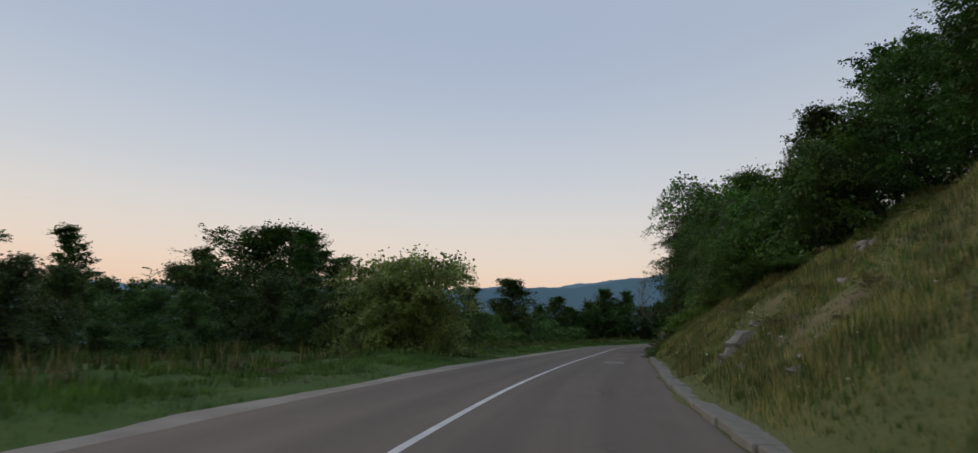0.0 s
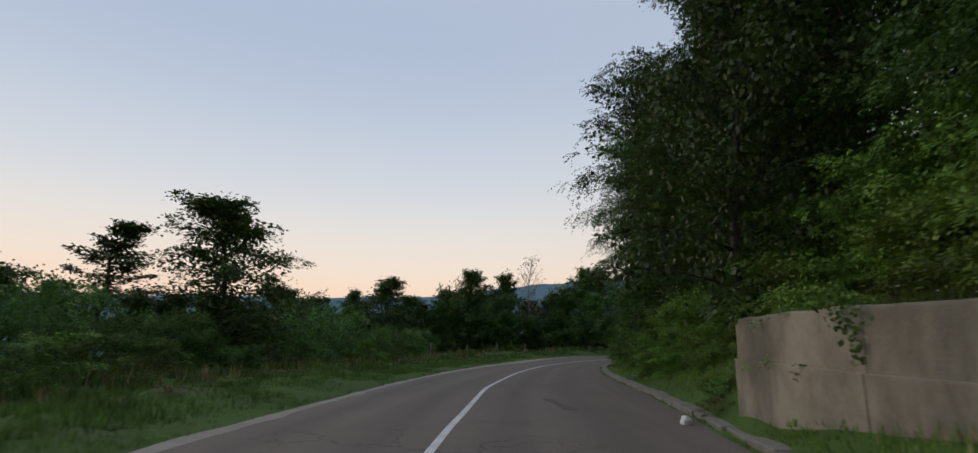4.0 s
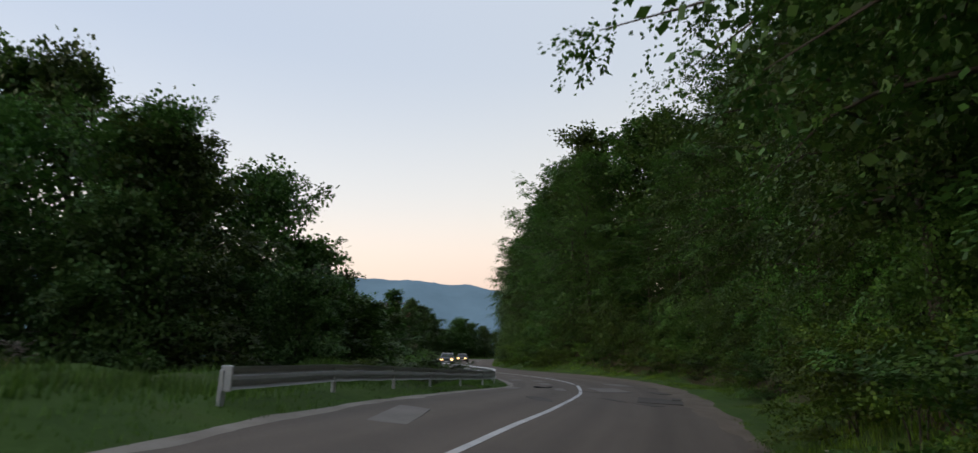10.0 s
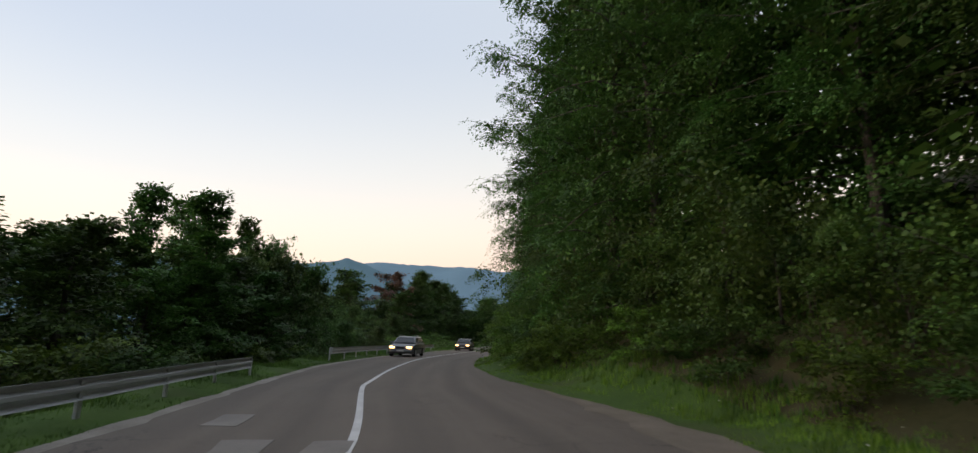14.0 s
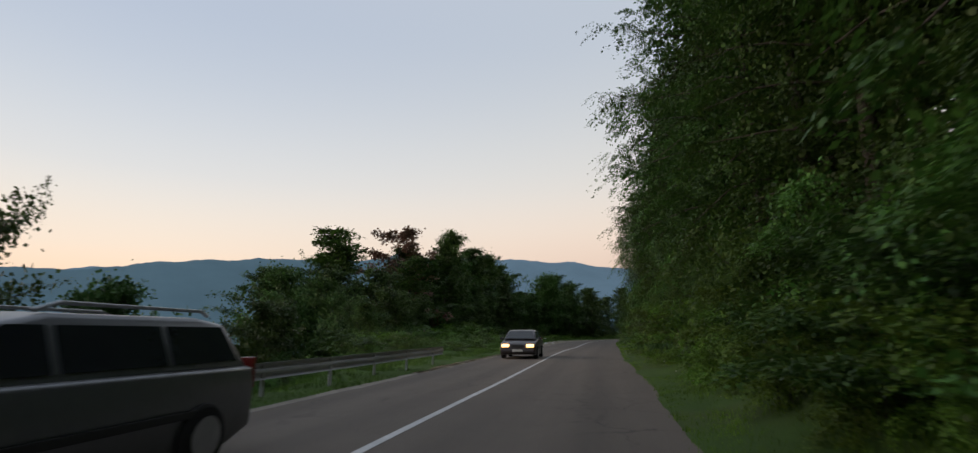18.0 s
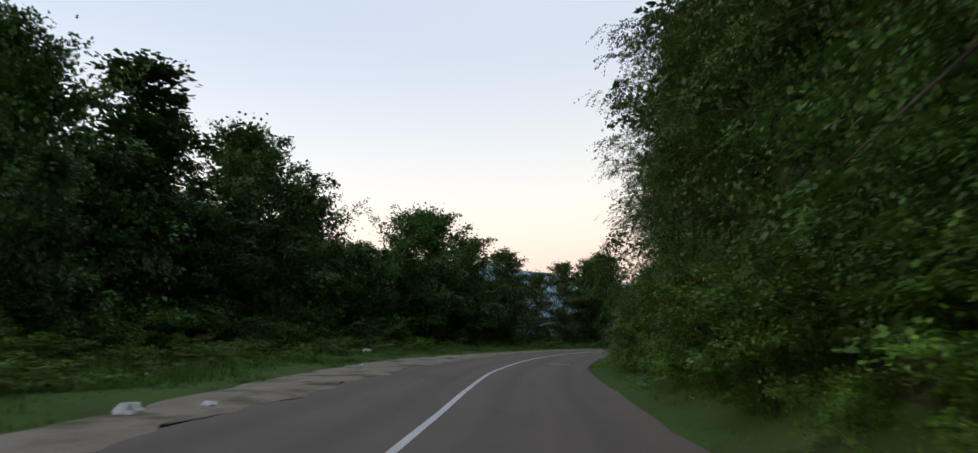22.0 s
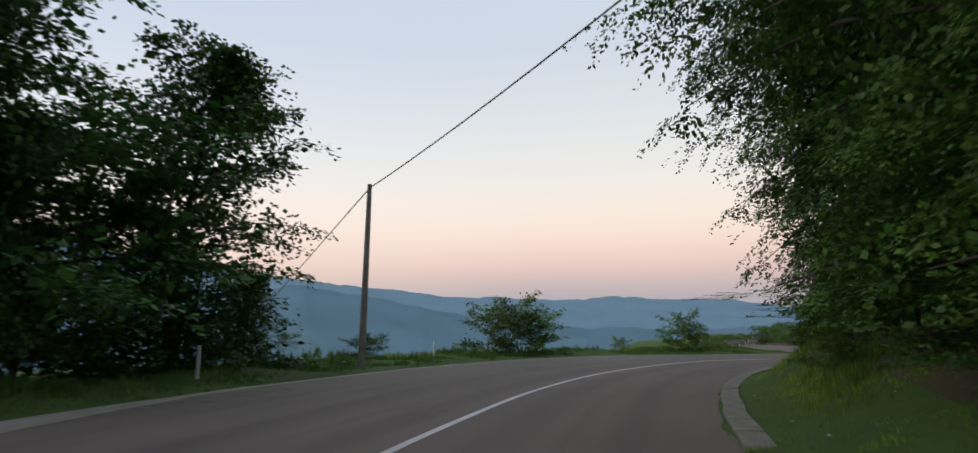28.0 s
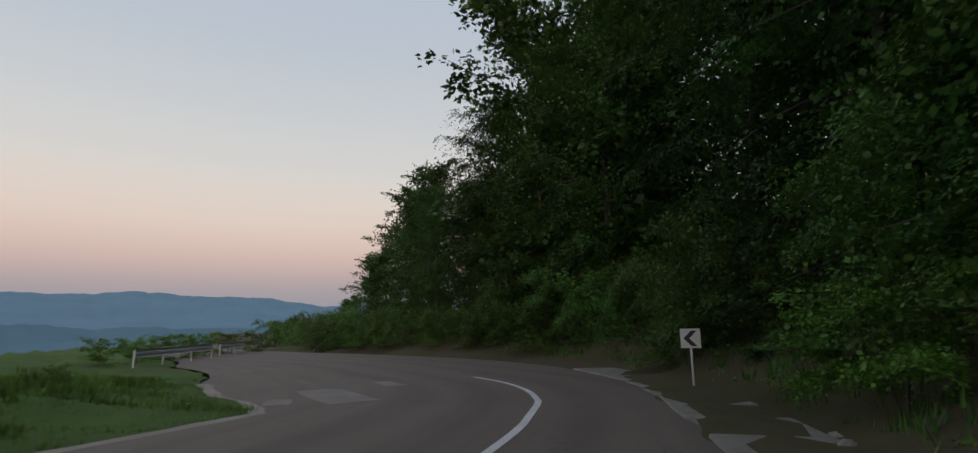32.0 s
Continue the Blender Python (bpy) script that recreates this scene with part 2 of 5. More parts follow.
def streaked(n, l, p):
    """Board-marked concrete with dark water streaks running down it and pale worn patches."""
    coord = n.new("ShaderNodeTexCoord")
    tall = n.new("ShaderNodeMapping")
    tall.inputs["Scale"].default_value = (0.85, 0.85, 0.24)
    l.new(coord.outputs["Object"], tall.inputs[0])
    run = n.new("ShaderNodeTexNoise")
    run.inputs["Scale"].default_value, run.inputs["Detail"].default_value, run.inputs["Roughness"].default_value = 1.0, 6.0, 0.65
    l.new(tall.outputs[0], run.inputs["Vector"])
    worn, grain = noise_tex(n, l, 0.9, 6, 0.65), noise_tex(n, l, 24, 6, 0.7)
    rr = ramp_node(n, [(0.47, (0, 0, 0)), (0.72, (1, 1, 1))])
    rw = ramp_node(n, [(0.38, (0, 0, 0)), (0.62, (1, 1, 1))])
    l.new(run.outputs["Fac"], rr.inputs[0])
    l.new(worn.outputs["Fac"], rw.inputs[0])
    c = mix_col(n, l, (0.17, 0.15, 0.112), (0.32, 0.285, 0.22), rw.outputs[0])
    c = mix_col(n, l, c, mix_col(n, l, (0.085, 0.082, 0.06), (0.14, 0.125, 0.10), grain.outputs["Fac"]), rr.outputs[0])
    l.new(c, p.inputs["Base Color"])
    p.inputs["Roughness"].default_value, p.inputs["Specular IOR Level"].default_value = 0.95, 0.25
    bump(n, l, p, grain.outputs["Fac"], 0.5)


WALLFACE = material("streaked_concrete", streaked)
KERB = surface("kerb_concrete", (0.135, 0.125, 0.105), (0.235, 0.22, 0.19), 1.5, 30, 0.9, 0.6)
ROCK = surface("limestone", (0.14, 0.132, 0.115), (0.26, 0.245, 0.215), 1.8, 14, 0.95, 0.8)
TURF = surface("turf", (0.030, 0.066, 0.012), (0.056, 0.104, 0.019), 0.5, 9, 1.0, 0.9, (0.060, 0.078, 0.025))
BANK = surface("dry_bank", (0.060, 0.078, 0.022), (0.115, 0.120, 0.040), 0.7, 8, 1.0, 0.9, (0.17, 0.135, 0.075))
FLOOR = surface("forest_floor", (0.035, 0.04, 0.014), (0.07, 0.06, 0.03), 0.4, 8, 1.0, 0.8, (0.09, 0.07, 0.045))
BARK = surface("bark", (0.032, 0.029, 0.024), (0.066, 0.059, 0.05), 2.0, 22, 0.95, 0.8)
PALEBARK = surface("pale_bark", (0.13, 0.12, 0.105), (0.22, 0.205, 0.18), 2.0, 22, 0.95, 0.6)
STEEL = surface("galvanised_steel", (0.34, 0.345, 0.35), (0.47, 0.475, 0.48), 0.7, 30, 0.45, 0.1, None, 0.15)
WOOD = surface("weathered_post", (0.16, 0.145, 0.125), (0.27, 0.25, 0.22), 2.0, 30, 0.95, 0.5)
LEAF = leaf_mat("beech_leaf", (0.028, 0.076, 0.016), (0.074, 0.155, 0.032))
LEAF2 = leaf_mat("hornbeam_leaf", (0.030, 0.076, 0.016), (0.080, 0.155, 0.030))
LEAFSHRUB = leaf_mat("shrub_leaf", (0.055, 0.125, 0.017), (0.14, 0.25, 0.034))
LEAFWILLOW = leaf_mat("willow_leaf", (0.16, 0.24, 0.065), (0.28, 0.39, 0.11), None, 0.55, 0.05)
LEAFBROWN = leaf_mat("withered_leaf", (0.25, 0.145, 0.092), (0.40, 0.26, 0.17), (0.20, 0.15, 0.08))
LEAFVINE = leaf_mat("vine_leaf", (0.042, 0.112, 0.020), (0.105, 0.21, 0.038))
LEAFFRESH = leaf_mat("bramble_leaf", (0.075, 0.165, 0.020), (0.17, 0.30, 0.045))
LEAFYOUNG = leaf_mat("young_tree_leaf", (0.036, 0.086, 0.022), (0.092, 0.165, 0.045))
BLOOMLEAF = leaf_mat("seed_head", (0.16, 0.14, 0.10), (0.34, 0.31, 0.25))
GRASS = leaf_mat("grass_blade", (0.045, 0.095, 0.016), (0.115, 0.185, 0.036))
STRAW = leaf_mat("dry_grass_blade", (0.19, 0.165, 0.058), (0.40, 0.33, 0.13))
STRAWLEAF = leaf_mat("dry_weed", (0.10, 0.085, 0.03), (0.22, 0.18, 0.07), (0.08, 0.11, 0.025))
BLOOM = plain("white_bloom", (0.55, 0.54, 0.48), 0.9)
# blue of the air between, put into the hills' colour and self-glow
FARHILL = distant("far_hills_haze", (0.070, 0.118, 0.165), 0.55)
MIDHILL = distant("middle_hills_haze", (0.055, 0.100, 0.135), 0.45)

# ---- plan of the road: an axis along the driving lane, one point a second ----
AXIS = [
    (2, -37.2), (0.8, -24.8), (0.1, -12.4), (0, -0), (0.5, 12.2), (1.7, 23.6), (3.5, 34.6), (5.7, 45.3),
    (7.9, 55.1), (10.1, 64.9), (12.9, 74.9), (16.8, 84.7), (22, 92.4), (27.4, 97.4), (33.1, 100.8), (39.7, 104.1),
    (46.3, 108), (52.4, 112.6), (57.4, 117.9), (62.4, 124.2), (68.6, 131.9), (76.9, 141), (87.4, 150.4), (98.2, 160.1),
    (108.9, 169.1), (119.3, 177.8), (129.4, 186), (138.6, 192.7), (148.1, 198.5), (159.1, 203.6), (171.2, 207.3), (182.7, 208.6),
    (191.8, 207.1), (199.8, 204.3), (207, 200.1), (212.2, 195.1), (217, 190.2), (221.4, 186), (226.4, 183.2), (232.5, 182),
    (239.5, 182.4), (247, 183.6), (256, 184), (268, 182), (285, 178),
]

# across the road from the axis (left is negative), by place along it: centre line, asphalt's right edge, outer left edge
CENTRE = [(-3, -2.0), (0, -1.9), (0.5, -1.72), (0.8, -1.55), (1.4, -1.22), (1.7, -1.08), (2.1, -0.94), (2.6, -0.84), (3.2, -0.8), (4.1, -1.1), (4.9, -1.5), (5.7, -1.72), (7, -1.48),
          (8, -1.43), (9, -1.9), (10.4, -1.83), (11.1, -1.5), (12, -1.27), (12.7, -0.95), (13.5, -0.82), (14.3, -1.2), (15, -1.65),
          (16, -2.55), (17.4, -2.45), (18.8, -2.25), (19.8, -1.9), (20.8, -1.85), (21.6, -1.46), (22.7, -1.42), (23.5, -1.65), (25.4, -1.42),
          (27.3, -1.4), (28.6, -2.38), (29.2, -2.6), (30, -2.8), (30.7, -2.8), (31.3, -2.68), (31.6, -2.35), (31.9, -1.98), (32.1, -1.68), (32.6, -1.1), (32.9, -0.68), (33.1, -0.44), (33.5, -0.26), (33.8, -0.45), (34.1, -0.78), (34.5, -1.5), (35, -2.2), (41, -3)]
RIGHT = [(-3, 2.0), (0, 1.9), (0.8, 2.2), (2, 2.75), (3.5, 2.6), (4.7, 2.55), (5.6, 2.85), (7.2, 2.45), (8.4, 2.0), (9.5, 1.72), (10.3, 2.05),
         (11.3, 2.4), (12.1, 2.75), (12.9, 3.1), (14, 3.35), (15.1, 3.3), (15.7, 2.6), (16.4, 1.6), (17.2, 1.08), (18.5, 1.3), (19.5, 1.78),
         (21.5, 2.16), (23, 2.05), (24, 1.75), (24.8, 2.08), (27.6, 1.92), (28.7, 1.2), (30, 1.08), (31.4, 1.16), (32.2, 1.4), (33, 1.8), (34, 2.0), (41, 2.0)]
LEFT = [(-3, -5.4), (0.6, -5.5), (1.1, -5.1), (1.8, -5.1), (2.7, -4.7), (4, -4.7), (5.2, -5.0), (7, -5.1), (7.8, -5.3), (8.4, -6.1), (8.9, -5.9), (9.6, -5.1), (10.1, -4.2),
        (10.6, -4.1), (11.2, -4.3), (11.8, -4.45), (12.3, -4.5), (12.8, -4.2), (13.3, -3.8), (13.9, -4.15), (14.5, -4.7), (15.5, -5.2), (17, -5.8), (18, -5.5), (18.9, -5.4), (19.6, -5.25), (20.3, -5.0),
        (21.2, -5.4), (22.4, -5.8), (23.4, -7.0), (24.2, -7.3), (25.1, -6.2), (25.7, -5.9), (27.5, -6.1), (28.6, -8.7), (29.7, -9.3), (30.5, -9.7), (31.3, -9.3), (31.8, -8.3),
        (32.1, -7.4), (32.6, -6.0), (33, -5.4), (33.3, -4.7), (33.5, -5.8), (33.7, -6.9), (34.6, -8.7), (36.7, -8.8), (37.5, -7.0), (38.5, -5.2), (41, -5)]
# hill on the right: bare verge before it, and its steepness; level ground on the left before it falls away, and how steeply it falls
VERGE = [(-3, 0.5), (3, 0.45), (3.5, 0.2), (4.7, 0.25), (6, 1.0), (8, 1.0), (11, 1.0), (12.5, 1.6), (14.5, 2.4), (16, 0.9), (20, 1.2), (24, 0.9), (28, 0.8), (30, 0.9), (34, 1.6), (41, 2)]
STEEP = [(-3, 0.78), (3, 0.74), (6, 0.62), (12, 0.6), (20, 0.5), (26, 0.5), (30, 0.62), (33.5, 0.6), (36, 0.40), (37.5, 0.22), (39, 0.08), (41, 0.0)]
LEVEL = [(-3, 14), (9, 12), (10, 9), (11.4, 5.5), (12.4, 4.0), (13.2, 1.6), (19.4, 1.4), (20.2, 6), (23, 7), (27, 6), (28.5, 5), (31, 8), (33, 7), (41, 7)]
FALL = [(-3, 0.12), (9, 0.15), (11, 0.5), (19, 0.6), (21, 0.3), (27, 0.25), (29, 0.3), (41, 0.4)]


# the outer side of the first bend lies higher: rise towards the left, by place
# the verge behind the first rail is heaped up
HEAP = [(-3, 0), (9.8, 0), (10.5, 0.10), (11.5, 0.08), (12.4, 0.05), (13.2, 0), (41, 0)]
# steep grassy foot of the bank below the wall
FOOT = [(-3, 0), (2.8, 0), (3.4, 0.3), (4.4, 0.42), (5.0, 0.35), (6.0, 0), (41, 0)]
TILT = [(-3, 0), (8.2, 0), (9.4, 0.06), (10.4, 0.10), (11.4, 0.09), (12.4, 0.04), (13.2, 0), (41, 0)]


def at(table, u):
    return np.interp(u, [r[0] for r in table], [r[1] for r in table])


def axis(u):
    """The point of the axis at u and its unit tangent."""
    k = min(max(int(math.floor(u)) + 3, 0), len(AXIS) - 2)
    s = u + 3 - k
    a, b, c, d = (np.array(AXIS[min(max(i, 0), len(AXIS) - 1)], float) for i in (k - 1, k, k + 1, k + 2))
    p = 0.5 * (2 * b + (c - a) * s + (2 * a - 5 * b + 4 * c - d) * s * s + (3 * b - a - 3 * c + d) * s ** 3)
    v = 0.5 * ((c - a) + 2 * (2 * a - 5 * b + 4 * c - d) * s + 3 * (3 * b - a - 3 * c + d) * s * s)
    return p, v / np.linalg.norm(v)


FINE = np.arange(-3, 41.01, 0.1)
FP = np.array([axis(u)[0] for u in FINE])
FT = np.array([axis(u)[1] for u in FINE])
RUN = np.r_[0, np.cumsum(np.linalg.norm(np.diff(FP, axis=0), axis=1))]


def along(metres):
    return float(np.interp(metres, RUN, FINE))


def metres_at(u):
    return float(np.interp(u, FINE, RUN))


def place(u, o):
    p, t = axis(u)
    return p[0] + t[1] * o, p[1] - t[0] * o


def wobble(x, y):
    return 0.12 * np.sin(0.9 * x + 1.3 * np.sin(0.37 * y)) + 0.10 * np.sin(1.1 * y + 0.7 * np.sin(0.53 * x)) + 0.07 * np.sin(2.3 * x - 1.7 * y)


def terrain(xy):
    """Height of the ground at points; also the place along the axis and the offsets past the two edges."""
    xy = np.atleast_2d(np.asarray(xy, float))
    u, o = np.empty(len(xy)), np.empty(len(xy))
    for i in range(0, len(xy), 8000):
        part_xy = xy[i:i + 8000]
        j = np.argmin(((part_xy[:, None] - FP[None]) ** 2).sum(-1), 1)
        d = part_xy - FP[j]
        side = d[:, 0] * FT[j, 1] - d[:, 1] * FT[j, 0]
        u[i:i + 8000], o[i:i + 8000] = FINE[j], np.sign(side) * np.hypot(d[:, 0], d[:, 1])
    dr, dl = o - at(RIGHT, u), at(LEFT, u) - o
    up = np.maximum(dr - at(VERGE, u), 0)
    down = np.maximum(dl - at(LEVEL, u), 0)
    k, f = at(STEEP, u), at(FALL, u)
    cross = -at(TILT, u) * np.clip(o, at(LEFT, u) - 3, at(RIGHT, u) + 0.5)
    z = 30 * (1 - np.exp(-k * up / 30)) - 75 * (1 - np.exp(-f * down / 75))
    soft = np.clip(np.maximum(dr, dl) / 2.5, 0, 1)
    z = z + 0.06 * np.clip(np.maximum(dr, dl), 0, 1) + wobble(xy[:, 0], xy[:, 1]) * soft * (1 + 0.8 * np.clip(up / 4, 0, 1))
    z = z + at(FOOT, u) * np.clip((dr - 0.32) / 0.55, 0, 1)
    z = z + at(HEAP, u) * np.clip((dl - 0.15) / 0.9, 0, 1)
    return z + cross, u, dr, dl


def ground_z(x, y):
    return float(terrain([(x, y)])[0][0])


# ---- builders ----
def mesh_ob(name, verts, faces, mats, parent=None, smooth=False, index=None):
    me = bpy.data.meshes.new(name)
    me.from_pydata([tuple(v) for v in np.asarray(verts, float).tolist()], [], [tuple(f) for f in faces])
    for m in mats if isinstance(mats, (list, tuple)) else [mats]:
        me.materials.append(m)
    if smooth:
        me.polygons.foreach_set("use_smooth", [True] * len(me.polygons))
    if index is not None:
        me.polygons.foreach_set("material_index", index)
    me.update()
    ob = new(name, me)
    if parent:
        ob.parent = parent
    return ob


def part(name, bm, mat, parent, label=""):
    me = bpy.data.meshes.new(name)
    bm.to_mesh(me)
    bm.free()
    me.materials.append(mat)
    ob = new(name, me)
    ob.parent = parent
    return tagged(ob, label)


def quads(name, verts, mat, parent=None, corners=4):
    """Loose leaves or blades, each of a few corners, from one long array of points."""
    v = np.asarray(verts, np.float32).reshape(-1, 3)
    n = len(v) // corners
    me = bpy.data.meshes.new(name)
    me.vertices.add(len(v))
    me.vertices.foreach_set("co", v.ravel())
    me.loops.add(len(v))
    me.loops.foreach_set("vertex_index", np.arange(len(v), dtype=np.int32))
    me.polygons.add(n)
    me.polygons.foreach_set("loop_start", np.arange(0, len(v), corners, dtype=np.int32))
    me.materials.append(mat)
    me.update(calc_edges=True)
    ob = new(name, me)
    if parent:
        ob.parent = parent
    return ob


def strip(name, us, offs, zs, mat, kind="structure", label="", category="", uneven=0.0, smooth=True):
    """A band along the road: offs and zs give, at each u, the offsets and heights across it."""
    V, F, m = [], [], None
    for u in us:
        row = offs(u)
        hz = zs(u, row)
        for o, z in zip(row, hz):
            x, y = place(u, o)
            V.append((x, y, z))
        m = len(row)
    for i in range(len(us) - 1):
        for j in range(m - 1):
            a = i * m + j
            F.append((a, a + 1, a + m + 1, a + m))
    ob = mesh_ob(name, V, F, mat, smooth=smooth)
    uv = ob.data.uv_layers.new(name="lane")
    flat = np.array([(metres_at(u), o - at(CENTRE, u)) for u in us for o in offs(u)], np.float32)
    vi = np.empty(len(ob.data.loops), np.int32)
    ob.data.loops.foreach_get("vertex_index", vi)
    uv.data.foreach_set("uv", flat[vi].ravel())
    return tagged(ob, label, category, "", kind)


def steps(u0, u1, metres):
    a, b = metres_at(u0), metres_at(u1)
    return [along(s) for s in np.linspace(a, b, max(2, int((b - a) / metres) + 1))]


def tube(path, radii, sides=6):
    """Vertices and faces of a round tapering tube along points."""
    path = [Vector(p) for p in path]
    V, F = [], []
    for i, p in enumerate(path):
        t = (path[min(i + 1, len(path) - 1)] - path[max(i - 1, 0)]).normalized()
        a = t.orthogonal().normalized()
        b = t.cross(a)
        for s in range(sides):
            w = 2 * math.pi * s / sides
            V.append(tuple(p + (a * math.cos(w) + b * math.sin(w)) * radii[i]))
    for i in range(len(path) - 1):
        for s in range(sides):
            a, b = i * sides + s, i * sides + (s + 1) % sides
            F.append((a, b, b + sides, a + sides))
    F.append(tuple(range(sides))[::-1])
    F.append(tuple((len(path) - 1) * sides + s for s in range(sides)))
    return V, F


def tubes(name, list_of, mat, parent=None, sides=5):
    V, F = [], []
    for path, radii in list_of:
        v, f = tube(path, radii, sides)
        F += [tuple(i + len(V) for i in g) for g in f]
        V += v
    return mesh_ob(name, V, F, mat, parent, smooth=True)


def box_bm(size, centre=(0, 0, 0), bevel=0.0):
    bm = bmesh.new()
    bmesh.ops.create_cube(bm, size=1, matrix=Matrix.Translation(centre) @ Matrix.Diagonal((*size, 1)))
    if bevel:
        bmesh.ops.bevel(bm, geom=bm.edges[:], offset=bevel, segments=2, affect="EDGES", profile=0.6)
    return bm


def root(name, x, y, z, label, category, group="", rz=0.0):
    ob = new(name)
    ob.empty_display_size = 0.2
    ob.matrix_basis = pose(x, y, z, 0, 0, rz)
    return tagged(ob, label, category, group)


# ---- ground: one sheet to the horizon ----
def spread(lo, hi, cell, far, grow=1.16):
    core = list(np.arange(lo, hi + cell / 2, cell))
    d, out = cell, []
    x = core[-1]
    while x < far:
        d *= grow
        x += d
        out.append(x)
    d, x, pre = cell, core[0], []
    while x > -far:
        d *= grow
        x -= d
        pre.append(x)
    return np.array(pre[::-1] + core + out)


def build_ground():
    xs, ys = spread(-45, 262, 1.4, 4600), spread(-42, 236, 1.4, 4600)
    X, Y = np.meshgrid(xs, ys)
    xy = np.c_[X.ravel(), Y.ravel()]
    z, u, dr, dl = terrain(xy)
    near = np.minimum(np.abs(dr), np.abs(dl))
    inside = (dr < 0) & (dl < 0)
    z = z - np.where(inside | (np.maximum(dr, dl) < 4.2), 0.34, 0.0) - np.where((np.maximum(dr, dl) >= 4.2) & (np.maximum(dr, dl) < 6), 0.1, 0)
    nx = len(xs)
    F = [(j * nx + i, j * nx + i + 1, (j + 1) * nx + i + 1, (j + 1) * nx + i) for j in range(len(ys) - 1) for i in range(nx - 1)]
    fu, fdr, fdl = (a.reshape(len(ys), nx)[:-1, :-1].ravel() for a in (u, dr, dl))
    index = np.where(fdr > 0, np.where(fu < 4.0, 1, 2), 0).astype(np.int32)
    tagged(mesh_ob("ground", np.c_[xy, z], F, [TURF, BANK, FLOOR], smooth=True, index=index), "grassy and wooded ground of the hillside", "ground", "", "structure")


build_ground()

# ---- road ----
US = steps(-2.9, 40.5, 1.0)


def crown(u, row):
    return [-at(TILT, u) * o for o in row]


def asphalt_left(u):
    full = at(LEFT, u) + 0.25
    lane = max(full, at(CENTRE, u) - 3.15)
    k = min(max((u - 27.5) / 1.5, 0), 1)
    return lane + (full - lane) * k


strip("road", US, lambda u: [float(v) for v in np.linspace(asphalt_left(u), at(RIGHT, u) + 0.04 * math.sin(u * 9), 7)], crown, ASPHALT,
      label="worn grey asphalt road with a single centre line", category="road")
strip("earth_shoulder", steps(19.2, 28.4, 0.35), lambda u: [at(LEFT, u) - 0.35 + 0.2 * math.sin(u * 7.3) + 0.16 * math.sin(u * 19) + 0.13 * math.sin(u * 47), at(LEFT, u) + 0.25, (at(LEFT, u) + asphalt_left(u)) / 2, asphalt_left(u) - 0.1, asphalt_left(u) + 0.13 + 0.12 * math.sin(u * 13) + 0.10 * math.sin(u * 37) + 0.07 * math.sin(u * 83)],
      lambda u, row: [h + 0.012 * math.sin(u * 31 + 3 * o) - at(TILT, u) * o for h, o in zip((-0.02, 0.03, 0.028, 0.026, 0.004), row)], EARTH, label="brown earth and grit shoulder beside the road", category="shoulder")
for first, last in ((-2.9, 19.5), (28.1, 34.5)):
    strip("gravel_shoulder", steps(first, last, 0.8), lambda u: [at(LEFT, u) - 0.3 + 0.14 * math.sin(u * 7.3) + 0.10 * math.sin(u * 17) + 0.08 * math.sin(u * 41), (at(LEFT, u) + asphalt_left(u)) / 2, asphalt_left(u) + 0.10 + 0.07 * math.sin(u * 13) + 0.06 * math.sin(u * 37)],
          lambda u, row: [h - at(TILT, u) * o for h, o in zip((-0.03, 0.012, -0.006), row)], GRAVEL, label="pale gravel and dirt shoulder beside the road", category="shoulder")
strip("dirt_shoulder", steps(11.5, 16.0, 0.5), lambda u: [at(RIGHT, u) - min(0.95, 0.9 * (u - 11.4), 0.9 * (16.1 - u)) + 0.1 * math.sin(u * 19) + 0.07 * math.sin(u * 43), at(RIGHT, u) - 0.1, at(RIGHT, u) + 0.25 + 0.1 * math.sin(u * 23)],
      lambda u, row: [h - at(TILT, u) * o for h, o in zip((0.006, 0.014, 0.004), row)], DIRT, label="brown dirt and grit washed over the asphalt's edge", category="shoulder")
strip("centre_line", steps(-2.9, 34.45, 0.6), lambda u: [at(CENTRE, u) - 0.06, at(CENTRE, u) + 0.06], lambda u, row: [0.005 - at(TILT, u) * o for o in row], PAINT,
      label="worn white painted centre line", category="road marking")


def verge(side, us, label, mats, reach=4.9, start=-0.12):
    edge = (lambda u: at(RIGHT, u)) if side > 0 else (lambda u: -at(LEFT, u))
    cuts = [start] + [c for c in (0.25, 0.7, 1.3, 1.9, 2.4, 3.1, 4.0, 4.9) if start + 0.2 < c <= reach]

    def offs(u):
        return [side * (edge(u) + c + (0.10 * math.sin(u * 11 + c) + 0.07 * math.sin(u * 23) if c < 0.5 else 0)) for c in cuts]

    def zs(u, row):
        z = terrain([place(u, o) for o in row])[0]
        first = -0.02 - at(TILT, u) * row[0] if start < 0 else float(z[0]) - 0.012
        return [first, *(float(v) + 0.02 for v in z[1:-1]), float(z[-1]) - (0.45 if reach > 4 else -0.02)]
    return strip("verge", us, offs, zs, mats, label=label, category="verge")


